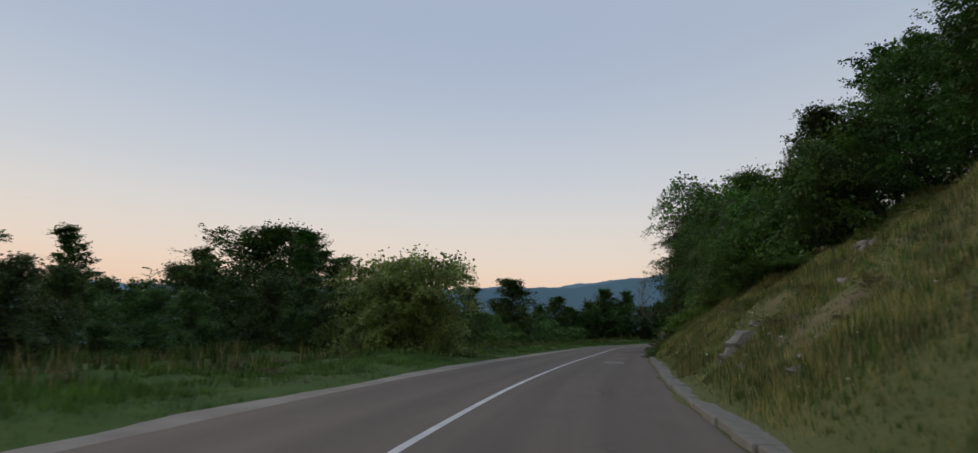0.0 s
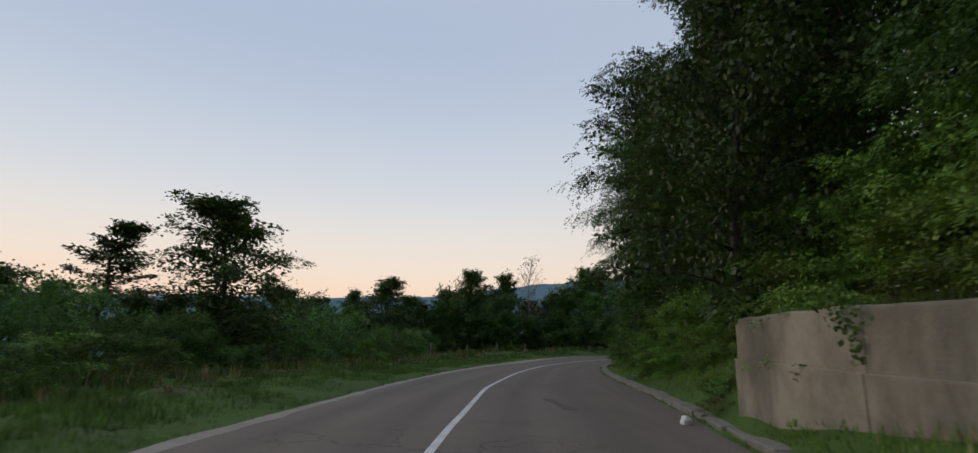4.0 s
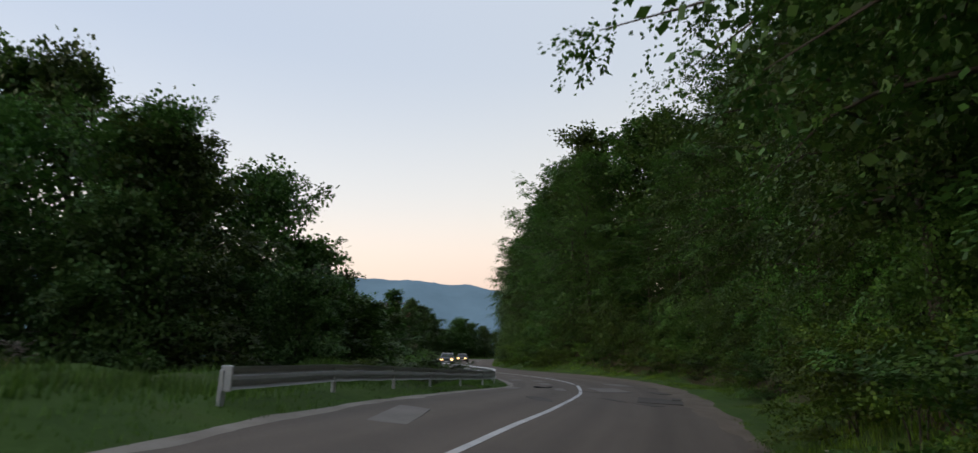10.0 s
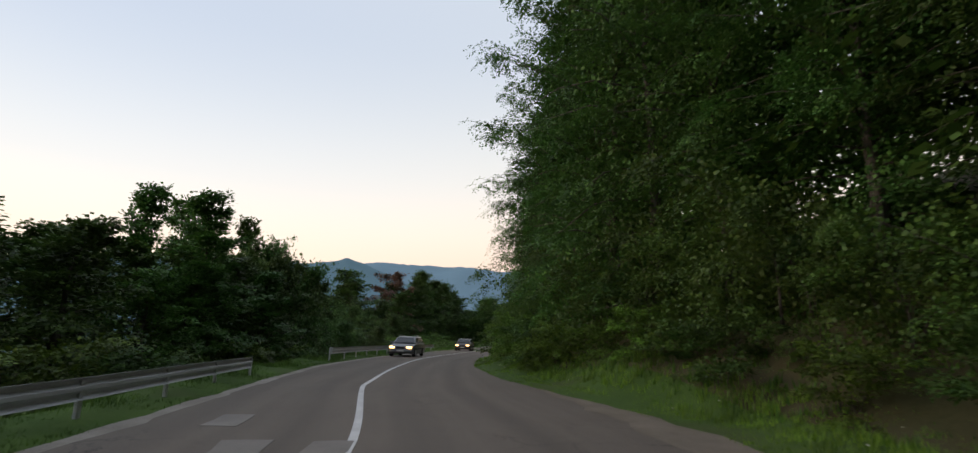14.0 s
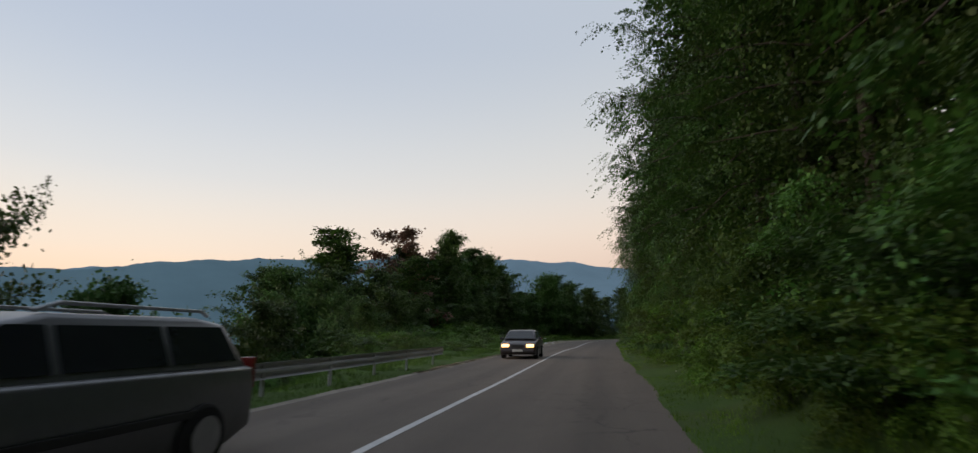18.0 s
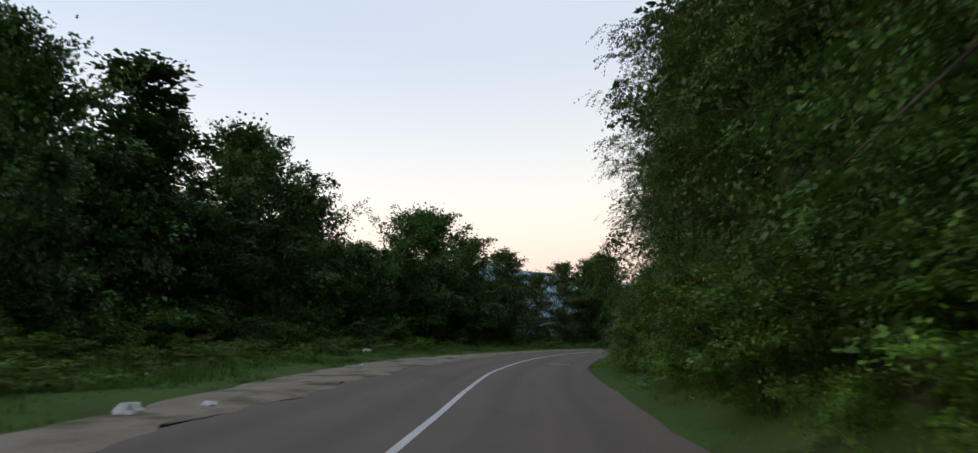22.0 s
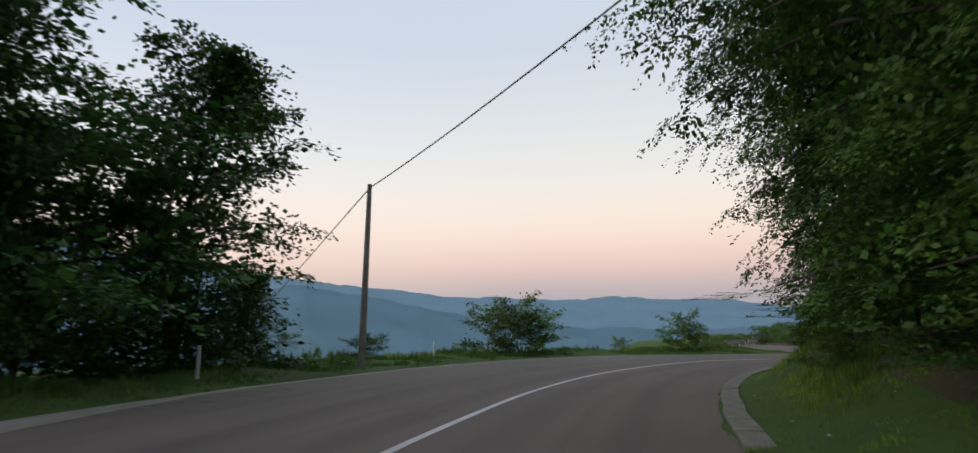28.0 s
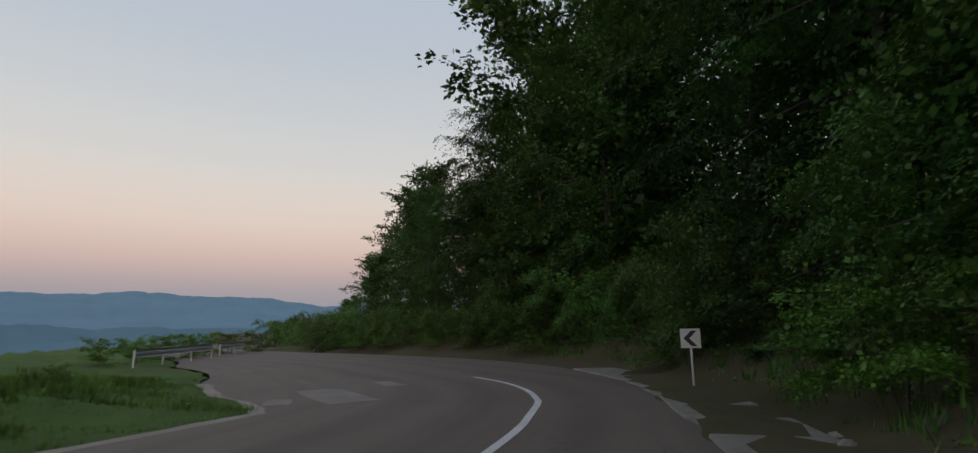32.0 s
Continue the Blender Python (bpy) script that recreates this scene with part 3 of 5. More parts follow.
verge(1, steps(-2.9, 4.4, 0.9), "dry grassy bank beside the road", BANK)
verge(1, steps(4.4, 30.5, 0.9), "mown green verge below the trees", TURF, 1.9)
verge(1, steps(4.4, 30.5, 0.9), "shaded leafy slope under the trees", FLOOR, 4.9, 1.65)
verge(1, steps(30.5, 37, 0.9), "bare brown earth verge under the trees", FLOOR)
verge(-1, steps(-2.9, 40, 0.9), "grassy verge on the valley side", TURF)


# repairs in the asphalt: place along, across, length, width, turn
def repair(u, o, length, width, turn, mat, seed):
    rng = random.Random(seed)
    x, y = place(u, o)
    t = axis(u)[1]
    a = math.atan2(t[1], t[0]) + radians(turn)
    ring = []
    for sx, sy in ((-1, -1), (0, -1.04), (1, -1), (1.03, 0), (1, 1), (0, 0.97), (-1, 1), (-1.02, 0)):
        px, py = sx * length / 2 + rng.uniform(-0.06, 0.06), sy * width / 2 + rng.uniform(-0.05, 0.05)
        ring.append((x + px * math.cos(a) - py * math.sin(a), y + px * math.sin(a) + py * math.cos(a), 0.006 - at(TILT, u) * (o - (py * math.cos(radians(turn)) + px * math.sin(radians(turn))))))
    low = [(p[0], p[1], p[2] - 0.016) for p in ring]
    n = len(ring)
    F = [tuple(range(n))] + [(i, i + n, (i + 1) % n + n, (i + 1) % n) for i in range(n)]
    tagged(mesh_ob("road_patch", ring + low, F, mat), "rectangular repair patch in the asphalt", "road patch", "road patches", "structure")


for k, (u, o, le, wi, tu, dark) in enumerate([(2.42, 1.0, 2.4, 0.9, 4, 0), (2.9, 1.2, 1.2, 0.8, 0, 0), (4.3, 0.9, 5, 1.6, 2, 1), (10.3, -0.4, 3.0, 0.7, 5, 1), (11.3, -3.2, 2.0, 0.6, 10, 0),
                                              (13.1, 0.2, 2.4, 1.2, 8, 0), (13.6, 1.1, 1.9, 0.8, 12, 0), (13.55, -0.9, 0.9, 0.4, 15, 0), (13.6, -2.2, 1.2, 0.45, 8, 0), (14.0, -2.3, 1.2, 0.5, 5, 0),
                                              (13.0, -1.65, 1.7, 0.35, 4, 0), (13.0, -3.5, 1.8, 0.5, -4, 0), (12.6, 1.5, 2.8, 1.3, -6, 1), (14.1, -3.4, 1.1, 0.6, 8, 0), (14.6, -0.95, 1.4, 0.5, 0, 0), (14.9, -2.8, 1.1, 0.5, 6, 0),
                                              (15.2, -3.7, 1.2, 0.5, 5, 0), (14.9, -1.85, 1.3, 0.5, 0, 0), (24.25, 0.4, 1.3, 0.9, 3, 0), (24.98, 0.1, 1.6, 0.9, 0, 0), (33.7, -4.3, 2.6, 1.0, 35, 0),
                                              (33.5, -5.0, 0.9, 0.5, 20, 0), (34.2, -3.6, 1.4, 0.5, 25, 0), (12.2, -1.9, 1.6, 0.5, 20, 1), (12.45, 0.1, 1.1, 0.25, 30, 1), (12.75, 2.2, 2.2, 0.3, -8, 1), (13.0, 1.9, 1.4, 0.5, 12, 1), (12.35, 1.0, 0.8, 0.5, 40, 1), (13.3, 2.3, 1.6, 0.22, 5, 1), (12.9, -0.6, 0.9, 0.2, 60, 1), (31.9, -1.6, 1.8, 0.16, 70, 1), (5.3, 0.3, 2.4, 0.2, 10, 1)]):
    repair(u, o, le, wi, tu, DARKPATCH if dark else PATCHED, k)


# ---- distant hills ----
def ridge(name, dist, depth, base, rise, mat, label, seed):
    """A range of hills all round; rise gives the height of its crest in degrees by compass bearing."""
    az = np.arange(-180, 180.01, 0.35)
    rows = 14
    V, F = [], []
    for r in range(rows):
        s = r / (rows - 1)
        for a in az:
            jag = sum(amp * noise.noise(Vector((a * k, seed, 0.0))) for amp, k in ((0.45, 0.12), (0.22, 0.4), (0.10, 1.3), (0.05, 3.6)))
            spur = noise.noise(Vector((a * 0.16, seed + 7, s * 1.3))) * 260 * (1 - s)
            d = dist + depth * s + spur
            top = math.tan(radians(max(0.4, at(rise, a) + jag))) * (dist + depth)
            z = base + (top - base) * (s ** 0.8) + (1 - s) * s * 160 * noise.noise(Vector((a * 0.22, s * 3.0, seed + 3)))
            V.append((120 + d * math.sin(radians(a)), 110 + d * math.cos(radians(a)), z))
    n = len(az)
    for r in range(rows - 1):
        F += [(r * n + i, r * n + i + 1, (r + 1) * n + i + 1, (r + 1) * n + i) for i in range(n - 1)]
    tagged(mesh_ob(name, V, F, mat, smooth=True), label, "hills", "", "structure")


FAR_CREST = [(-180, 2.2), (-60, 3.0), (-45, 3.5), (-20, 4.4), (0, 5.0), (12, 6.2), (24, 6.6), (30, 7.4), (34, 7.6), (40, 7.5), (46, 7.1),
             (55, 5.9), (67, 4.7), (74, 4.1), (88, 3.3), (92, 3.3), (96, 3.7), (100, 3.3), (105, 3.1), (112, 2.6), (120, 2.2), (140, 2.0), (180, 2.2)]
MID_CREST = [(-180, 1.4), (-60, 2.0), (-20, 4.0), (0, 5.2), (11, 6.8), (20, 7.1), (24, 7.3), (27.5, 8.0), (29.5, 7.3), (32, 6.2), (36, 4.4), (42, 2.6), (50, 1.8), (58, 3.0), (63, 4.4), (70, 3.4), (80, 1.8), (92, 0.6), (104, 0.6), (120, 0.6), (180, 1.0)]
# both ridges carry painted haze and glow without a lamp
ridge("backdrop_hills", 2600, 1500, -120, FAR_CREST, FARHILL, "wooded hills on the far side of the valley, haze painted as self-lit blue", 1.0)
ridge("backdrop_foothills", 1500, 800, -110, MID_CREST, MIDHILL, "nearer wooded ridge across the valley, haze painted as self-lit blue-green", 4.2)

# ---- trees and shrubs: a tapered trunk, limbs, and a crown of single leaves ----
def tree(name, seed, high, wide, clear, limbs, subs, leaves, leaf, droop, shape, mats, label, category, lift=0.9, bare=0.0, fill=6, stems=1, front=None):
    rng = np.random.default_rng(seed)
    puff = 0.30 if high < 5 else 0.085 if front else 0.21
    top = new(name)
    top.empty_display_size = 0.3
    tagged(top, label, category)
    bark, foliage = mats
    trunks, boughs, V = [], [], []
    per = max(1, limbs // stems)
    for s in range(stems):
        lean = rng.normal(0, 0.06 if stems == 1 else 0.22, 2) * high
        foot = rng.normal(0, 0.0 if stems == 1 else 0.12 * wide, 2)
        bend = rng.normal(0, 0.02, (6, 2)) * high
        tr = np.array([[foot[0] + lean[0] * h * h + bend[i, 0] * h, foot[1] + lean[1] * h * h + bend[i, 1] * h, high * 0.97 * h - (0.35 if i == 0 else 0)] for i, h in enumerate(np.linspace(0, 1, 6))])
        r0 = (0.010 if bare else 0.017) * high / math.sqrt(stems)
        trunks.append((tr.tolist(), [r0 * (1.25 if h == 0 else 1) * (1 - 0.93 * h) for h in np.linspace(0, 1, 6)]))
        for i in range(per):
            hf = clear + (1 - clear) * ((i + 0.4 + 0.4 * rng.random()) / per) ** 0.9
            hf = min(hf, 0.985)
            p0 = np.array([np.interp(hf, np.linspace(0, 1, 6), tr[:, c]) for c in range(3)])
            az = i * 2.399 + rng.normal(0, 0.35)
            length = wide * np.interp(hf, [a for a, _ in shape], [b for _, b in shape]) * rng.uniform(0.6, 1.1)
            if hf > 0.55 and high > 5 and not front:
                length *= 1 - 0.55 * (hf - 0.55)
            up = lift * (0.25 + 0.9 * hf + (0.8 * (hf - 0.6) if hf > 0.6 and high > 5 and not front else 0)) * rng.uniform(0.7, 1.25)
            out = np.array([math.cos(az), math.sin(az), 0])
            ss = np.linspace(0, 1, 6)
            pts = p0 + np.outer(ss * length, out) + np.c_[np.zeros((6, 2)), length * (up * ss - droop * ss ** 2 * (1.3 - 0.5 * hf))]
            pts[:, :2] += rng.normal(0, 0.03, (6, 2)) * length * ss[:, None]
            pts[:, 2] = np.maximum(pts[:, 2], 0.12)
            rb = max(0.006, r0 * (0.26 if front else 0.36) * (1 - 0.6 * hf))
            boughs.append((pts[[0, 2, 3, 5]].tolist(), [rb * (1 - 0.9 * q) + 0.003 for q in ss[[0, 2, 3, 5]]]))
            if rng.random() < bare:
                for q in range(12):
                    s0 = rng.uniform(0.3, 0.95)
                    b = np.array([np.interp(s0, ss, pts[:, c]) for c in range(3)])
                    w = out * 0.5 + rng.normal(0, 0.5, 3) + (0, 0, 0.5)
                    boughs.append(([b.tolist(), (b + w * 0.22 * length).tolist(), (b + w * 0.42 * length + rng.normal(0, 0.05, 3)).tolist()], [rb * 0.35, rb * 0.22, 0.003]))
                n_here = 1
            else:
                n_here = subs
            side = np.array([-out[1], out[0], 0])
            for q in range(n_here):
                s0 = 1.0 if q == 0 else rng.uniform(0.22, 1.0)
                b = np.array([np.interp(s0, ss, pts[:, c]) for c in range(3)])
                turn = 0.0 if q == 0 else rng.choice((-1, 1)) * rng.uniform(0.5, 1.25)
                d = out * math.cos(turn) + side * math.sin(turn) + np.array([0, 0, rng.normal(0.05, 0.28) - droop * 0.5 + (0.75 if hf > 0.6 and high > 5 else 0)])
                d /= np.linalg.norm(d)
                ln = wide * rng.uniform(0.16, 0.36) * (1.15 - 0.35 * s0) * (1.2 if front else 1.0)
                n = max(3, int(leaves * rng.uniform(0.7, 1.3) * (0.25 if bare else 1) * (1 if front is None or out[0] < 0.35 else front)))
                # a flat fan of twigs with leaves on both sides of each
                cross = np.cross(d, (0, 0, 1))
                cross /= np.linalg.norm(cross) + 1e-9
                roll = rng.normal(0, 0.3)
                plane = np.cross(cross, d) * math.cos(roll) + cross * math.sin(roll)
                wide_of = np.cross(d, plane)
                twigs = 6
                k = rng.integers(0, twigs, n)
                sweep = (np.linspace(-1.0, 1.0, twigs) + rng.normal(0, 0.12, twigs))[k]
                start = (rng.random(twigs) * 0.45)[k]
                reach = rng.uniform(0.45, 0.8, twigs)[k] * (1.15 - 0.35 * np.abs(sweep))
                f = rng.random(n) ** 0.75
                heading = np.cos(sweep)[:, None] * d + np.sin(sweep)[:, None] * wide_of
                aside = -np.sin(sweep)[:, None] * d + np.cos(sweep)[:, None] * wide_of
                flank = rng.choice((-1.0, 1.0), n)[:, None]
                pos = b + np.outer(start * ln, d) + heading * (f * reach * ln)[:, None] + aside * flank * (leaf * rng.uniform(0.0, 0.6, n))[:, None]
                pos += rng.normal(0, puff * 0.3, (n, 1)) * ln * plane - np.c_[np.zeros((n, 2)), f * f * (0.12 + droop * 0.5) * ln]
                tip = heading * 0.75 + aside * flank * 0.7 + rng.normal(0, 0.28, (n, 3)) - (0, 0, 0.12 + droop * 0.4)
                tip /= np.linalg.norm(tip, axis=1)[:, None]
                nrm = plane + rng.normal(0, 0.33, (n, 3))
                wd = np.cross(nrm, tip)
                wd /= np.linalg.norm(wd, axis=1)[:, None] + 1e-9
                L = leaf * rng.uniform(0.65, 1.4, n)[:, None]
                V.append(np.stack([pos, pos + wd * L * 0.31 + tip * L * 0.42, pos + tip * L, pos - wd * L * 0.31 + tip * L * 0.42], 1).reshape(-1, 3))
            if not bare and fill:
                s0 = rng.uniform(0.05, 0.62 if front else 0.85, fill)
                b = np.stack([np.interp(s0, ss, pts[:, c]) for c in range(3)], 1) + rng.normal(0, 0.09 * wide, (fill, 3))
                tip = rng.normal(0, 1, (fill, 3))
                tip /= np.linalg.norm(tip, axis=1)[:, None]
                wd = np.cross(tip, rng.normal(0, 1, (fill, 3)))
                wd /= np.linalg.norm(wd, axis=1)[:, None]
                L = (1.6 * leaf if front else min(0.035 * wide + 0.05, 0.18)) * rng.uniform(0.7, 1.3, fill)[:, None]
                V.append(np.stack([b - tip * L * 0.5, b + wd * L * 0.4, b + tip * L * 0.5, b - wd * L * 0.4], 1).reshape(-1, 3))
    # bring the crown to its stated height
    v = np.concatenate(V)
    fit = high / np.percentile(v[:, 2], 99.7)
    v[:, 2] = np.maximum(v[:, 2] * fit, 0.03)
    trunks = [([(a, b, c * fit if c > 0 else c) for a, b, c in p], r) for p, r in trunks]
    boughs = [([(a, b, c * fit) for a, b, c in p], r) for p, r in boughs]
    tubes("trunk", trunks, bark, top, 7)
    if high > 5:
        tubes("branchwork", boughs, bark, top, 3)
    quads("crown", v, foliage, top, 4)
    return top


ROUND = [(0, 0.8), (0.25, 1.0), (0.45, 0.92), (0.7, 0.58), (0.88, 0.3), (1, 0.1)]
FULL = [(0, 0.95), (0.3, 1.0), (0.6, 0.85), (0.85, 0.5), (1, 0.16)]
SPIRE = [(0, 0.9), (0.4, 0.8), (0.8, 0.4), (1, 0.1)]
WALL = [(0, 0.45), (0.12, 0.62), (0.4, 1.0), (0.65, 0.92), (0.85, 0.6), (1, 0.22)]
BROAD = [(0, 0.8), (0.2, 1.0), (0.5, 1.0), (0.75, 0.78), (1, 0.25)]
PEAK = [(0, 0.9), (0.2, 1.0), (0.5, 1.0), (0.72, 0.8), (0.88, 0.5), (1, 0.14)]
DOME = [(0, 1.0), (0.5, 1.0), (0.8, 0.75), (1, 0.5)]
CANOPY = [(0, 0.8), (0.35, 0.95), (0.55, 1.0), (0.8, 0.75), (1, 0.25)]
GREEN = "dark green leafy beech tree on the slope above the road"
KINDS = {
    "beech": [tree("tree", 11, 10, 3.7, 0.03, 40, 11, 44, 0.125, 0.30, PEAK, (BARK, LEAF), GREEN, "tree", 0.9, 0, 230),
              tree("tree", 12, 10, 3.6, 0.03, 40, 11, 44, 0.12, 0.42, PEAK, (BARK, LEAF2), "dark green hornbeam with drooping leafy branches", "tree", 0.9, 0, 230),
              tree("tree", 13, 10, 3.9, 0.04, 40, 11, 44, 0.125, 0.25, PEAK, (BARK, LEAF), GREEN, "tree", 1.05, 0, 230)],
    "wall": [tree("tree", seed, 10, 3.2, 0.02, 50, 10, 118, 0.062, droop, WALL, (BARK, mat), "leafy tree branching down to the roadside verge", "tree", lift, 0, 210, 1, 0.6)
             for seed, droop, mat, lift in ((21, 0.42, LEAF, 0.8), (22, 0.52, LEAF2, 0.8), (23, 0.32, LEAF, 1.0), (24, 0.62, LEAF2, 0.9))],
    "overhang": [tree("tree", seed, 10, 4.4, 0.32, 42, 12, 96, 0.066, 0.42, CANOPY, (BARK, mat), "tall leafy tree with boughs hanging over the road", "tree", 0.7, 0, 150) for seed, mat in ((27, LEAF), (28, LEAF2))],
    "second": [tree("tree", 25, 10, 3.7, 0.08, 32, 9, 24, 0.19, 0.30, BROAD, (BARK, LEAF), GREEN, "tree", 0.95, 0, 170),
               tree("tree", 26, 10, 3.5, 0.08, 32, 9, 24, 0.185, 0.40, BROAD, (BARK, LEAF2), "dark green hornbeam with drooping leafy branches", "tree", 1.1, 0, 170)],
    "back": [tree("tree", 31, 10, 3.8, 0.1, 24, 7, 22, 0.32, 0.3, BROAD, (BARK, LEAF), "tree of the wood high on the hillside", "tree", 0.9, 0, 10),
             tree("tree", 32, 10, 3.3, 0.1, 24, 7, 22, 0.32, 0.25, SPIRE, (BARK, LEAF2), "tree of the wood high on the hillside", "tree", 1.1, 0, 10)],
    "slim": [tree("tree", 41, 10, 2.3, 0.04, 32, 9, 40, 0.125, 0.2, SPIRE, (BARK, LEAF), "slender leafy tree at the edge of the valley", "tree", 1.3, 0, 110),
             tree("tree", 42, 10, 2.8, 0.05, 30, 9, 40, 0.125, 0.5, ROUND, (BARK, LEAF2), "thin-crowned tree with hanging twigs", "tree", 1.0, 0, 110)],
    "shrub": [tree("shrub", 51, 2.4, 1.6, 0.05, 26, 8, 34, 0.075, 0.25, DOME, (BARK, LEAFSHRUB), "bushy green shrub on the verge", "shrub", 0.9, 0, 50, 3),
              tree("shrub", 52, 2.4, 1.5, 0.05, 26, 8, 34, 0.072, 0.45, DOME, (BARK, LEAFSHRUB), "bushy green shrub on the verge", "shrub", 1.0, 0, 50, 4),
              tree("hazel_bush", 53, 2.4, 1.7, 0.05, 26, 8, 34, 0.08, 0.35, DOME, (BARK, LEAF2), "dark green hazel shrub beside the road", "shrub", 1.1, 0, 50, 4)],
    "fresh": [tree("bramble", 57, 2.4, 1.8, 0.03, 28, 8, 40, 0.07, 0.8, DOME, (BARK, LEAFFRESH), "bright green bramble trailing over the bank", "bramble", 0.7, 0, 60, 3),
              tree("bramble", 58, 2.4, 1.9, 0.03, 28, 8, 40, 0.075, 0.6, DOME, (BARK, LEAFFRESH), "bright green bramble trailing over the bank", "bramble", 0.8, 0, 60, 4)],
    "weed": [tree("weed", 54, 1.2, 0.8, 0.05, 20, 6, 24, 0.06, 0.3, DOME, (BARK, LEAFSHRUB), "leafy green weeds growing on the bank", "weed", 1.0, 0, 14, 1),
             tree("weed", 55, 1.2, 0.7, 0.05, 20, 6, 24, 0.05, 0.2, DOME, (BARK, STRAWLEAF), "dry golden weeds growing on the bank", "weed", 1.2, 0, 10, 1)],
    "pale": [tree("shrub", 56, 1.2, 0.7, 0.1, 16, 5, 12, 0.08, 0.2, DOME, (BARK, BLOOMLEAF), "pale dried weed with whitish seed heads", "weed", 1.2, 0, 3, 1)],
    "willow": [tree("tree", 61, 4.6, 3.3, 0.04, 64, 14, 78, 0.085, 0.6, DOME, (BARK, LEAFWILLOW), "pale green rounded willow bush beside the road", "tree", 0.75, 0, 160, 2)],
    "brown": [tree("tree", 71, 10, 3.3, 0.05, 32, 9, 30, 0.2, 0.45, PEAK, (BARK, LEAFBROWN), "tree with withered reddish brown leaves", "tree", 0.9, 0, 12)],
    "bare": [tree("tree", 81, 10, 2.3, 0.2, 60, 6, 9, 0.12, 0.1, SPIRE, (PALEBARK, LEAFBROWN), "thin half-dead birch with bare twigs", "tree", 1.4, 0.75, 0)],
    "under": [tree("young_tree", 95, 6, 3.0, 0.02, 44, 10, 46, 0.105, 0.45, FULL, (BARK, LEAFYOUNG), "dense young tree leafy down to the ground", "tree", 0.9, 0, 170, 2),
              tree("young_tree", 96, 6, 2.9, 0.02, 44, 10, 46, 0.10, 0.6, FULL, (BARK, LEAFYOUNG), "dense young tree leafy down to the ground", "tree", 0.8, 0, 170, 3)],
    "vine": [tree("thicket", 91, 4, 2.6, 0.03, 30, 10, 62, 0.07, 0.9, DOME, (BARK, LEAFVINE), "rounded thicket overgrown with hanging vines", "thicket", 0.7, 0, 80, 3)],
}
USED = set()
# breadth and height of each kind against its pattern
HABIT = {"beech": (0.9, 0.9), "wall": (1.22, 1.24), "second": (1.33, 1.33), "back": (0.85, 0.85), "slim": (1.37, 1.0), "shrub": (0.85, 0.83), "vine": (1.15, 1.05), "weed": (0.65, 0.56), "pale": (0.5, 0.5)}


def plant(kind, x, y, high, wide=1.0, turn=None, variant=None, z=None, sink=0.15, label=""):
    """A tree of a kind at its full height; wide stretches its crown."""
    rng = plant.rng
    pick = KINDS[kind][rng.randrange(len(KINDS[kind])) if variant is None else variant]
    full = {"shrub": 2.4, "fresh": 2.4, "willow": 4.6, "vine": 4.0, "under": 6.0, "pale": 1.2, "weed": 1.2}.get(kind, 10.0)
    s = high / full
    broad, tall = HABIT.get(kind, (1.0, 1.0))
    base = ground_z(x, y) if z is None else z
    m = pose(x, y, base - sink, 0, 0, rng.uniform(0, 360) if turn is None else turn) @ Matrix.Diagonal((s * wide * broad, s * wide * broad, s * tall, 1))
    if pick.name in USED:
        ob = copy_thing(pick, m)
        ob.matrix_basis = m
    else:
        USED.add(pick.name)
        pick.matrix_basis = m
        ob = pick
    if label:
        ob["label"] = label
    return ob


plant.rng = random.Random(5)
R5 = random.Random(77)


def right_row(u0, u1, gap, off, jit, kind, lo, hi, wide=1.0):
    s = metres_at(u0) + R5.uniform(0, gap)
    while s < metres_at(u1):
        u = along(s)
        o = at(RIGHT, u) + off + R5.uniform(-jit, jit)
        x, y = place(u, o)
        t = axis(u)[1]
        face = math.degrees(math.atan2(-t[0], t[1])) + R5.uniform(-30, 30) if kind == "wall" else None
        plant(kind, x, y, R5.uniform(lo, hi), wide, face)
        s += gap * R5.uniform(0.75, 1.25)


# wood on the right, from the grassy bank onwards
right_row(0.7, 2.4, 3.2, 11.6, 0.8, "beech", 7.4, 8.6, 1.05)
right_row(2.2, 3.6, 3.4, 9.0, 0.8, "beech", 6.6, 7.8, 1.05)
right_row(3.6, 5.2, 3.4, 8.6, 0.8, "beech", 7.8, 9.6, 1.0)
right_row(1.0, 5.2, 4.2, 14.5, 1.0, "second", 5.6, 7.0)
right_row(2.7, 5.2, 2.2, 5.6, 0.6, "vine", 2.6, 4.0, 1.0)
right_row(2.2, 5.2, 2.4, 7.4, 0.6, "vine", 4.0, 5.6, 1.0)
right_row(5.0, 5.8, 3.4, 8.4, 0.4, "overhang", 11.0, 12.5, 0.85)
right_row(5.8, 6.8, 3.0, 5.8, 0.35, "wall", 10.5, 12.5, 0.98)
right_row(4.7, 7.0, 1.3, 1.7, 0.4, "fresh", 0.8, 1.3, 1.0)
right_row(4.6, 7.0, 1.6, 3.0, 0.4, "fresh", 1.3, 2.0, 1.0)
right_row(3.3, 6.8, 1.7, 4.5, 0.4, "fresh", 1.6, 2.6, 1.0)
right_row(4.2, 6.6, 2.0, 6.2, 0.5, "fresh", 2.2, 3.2, 1.0)
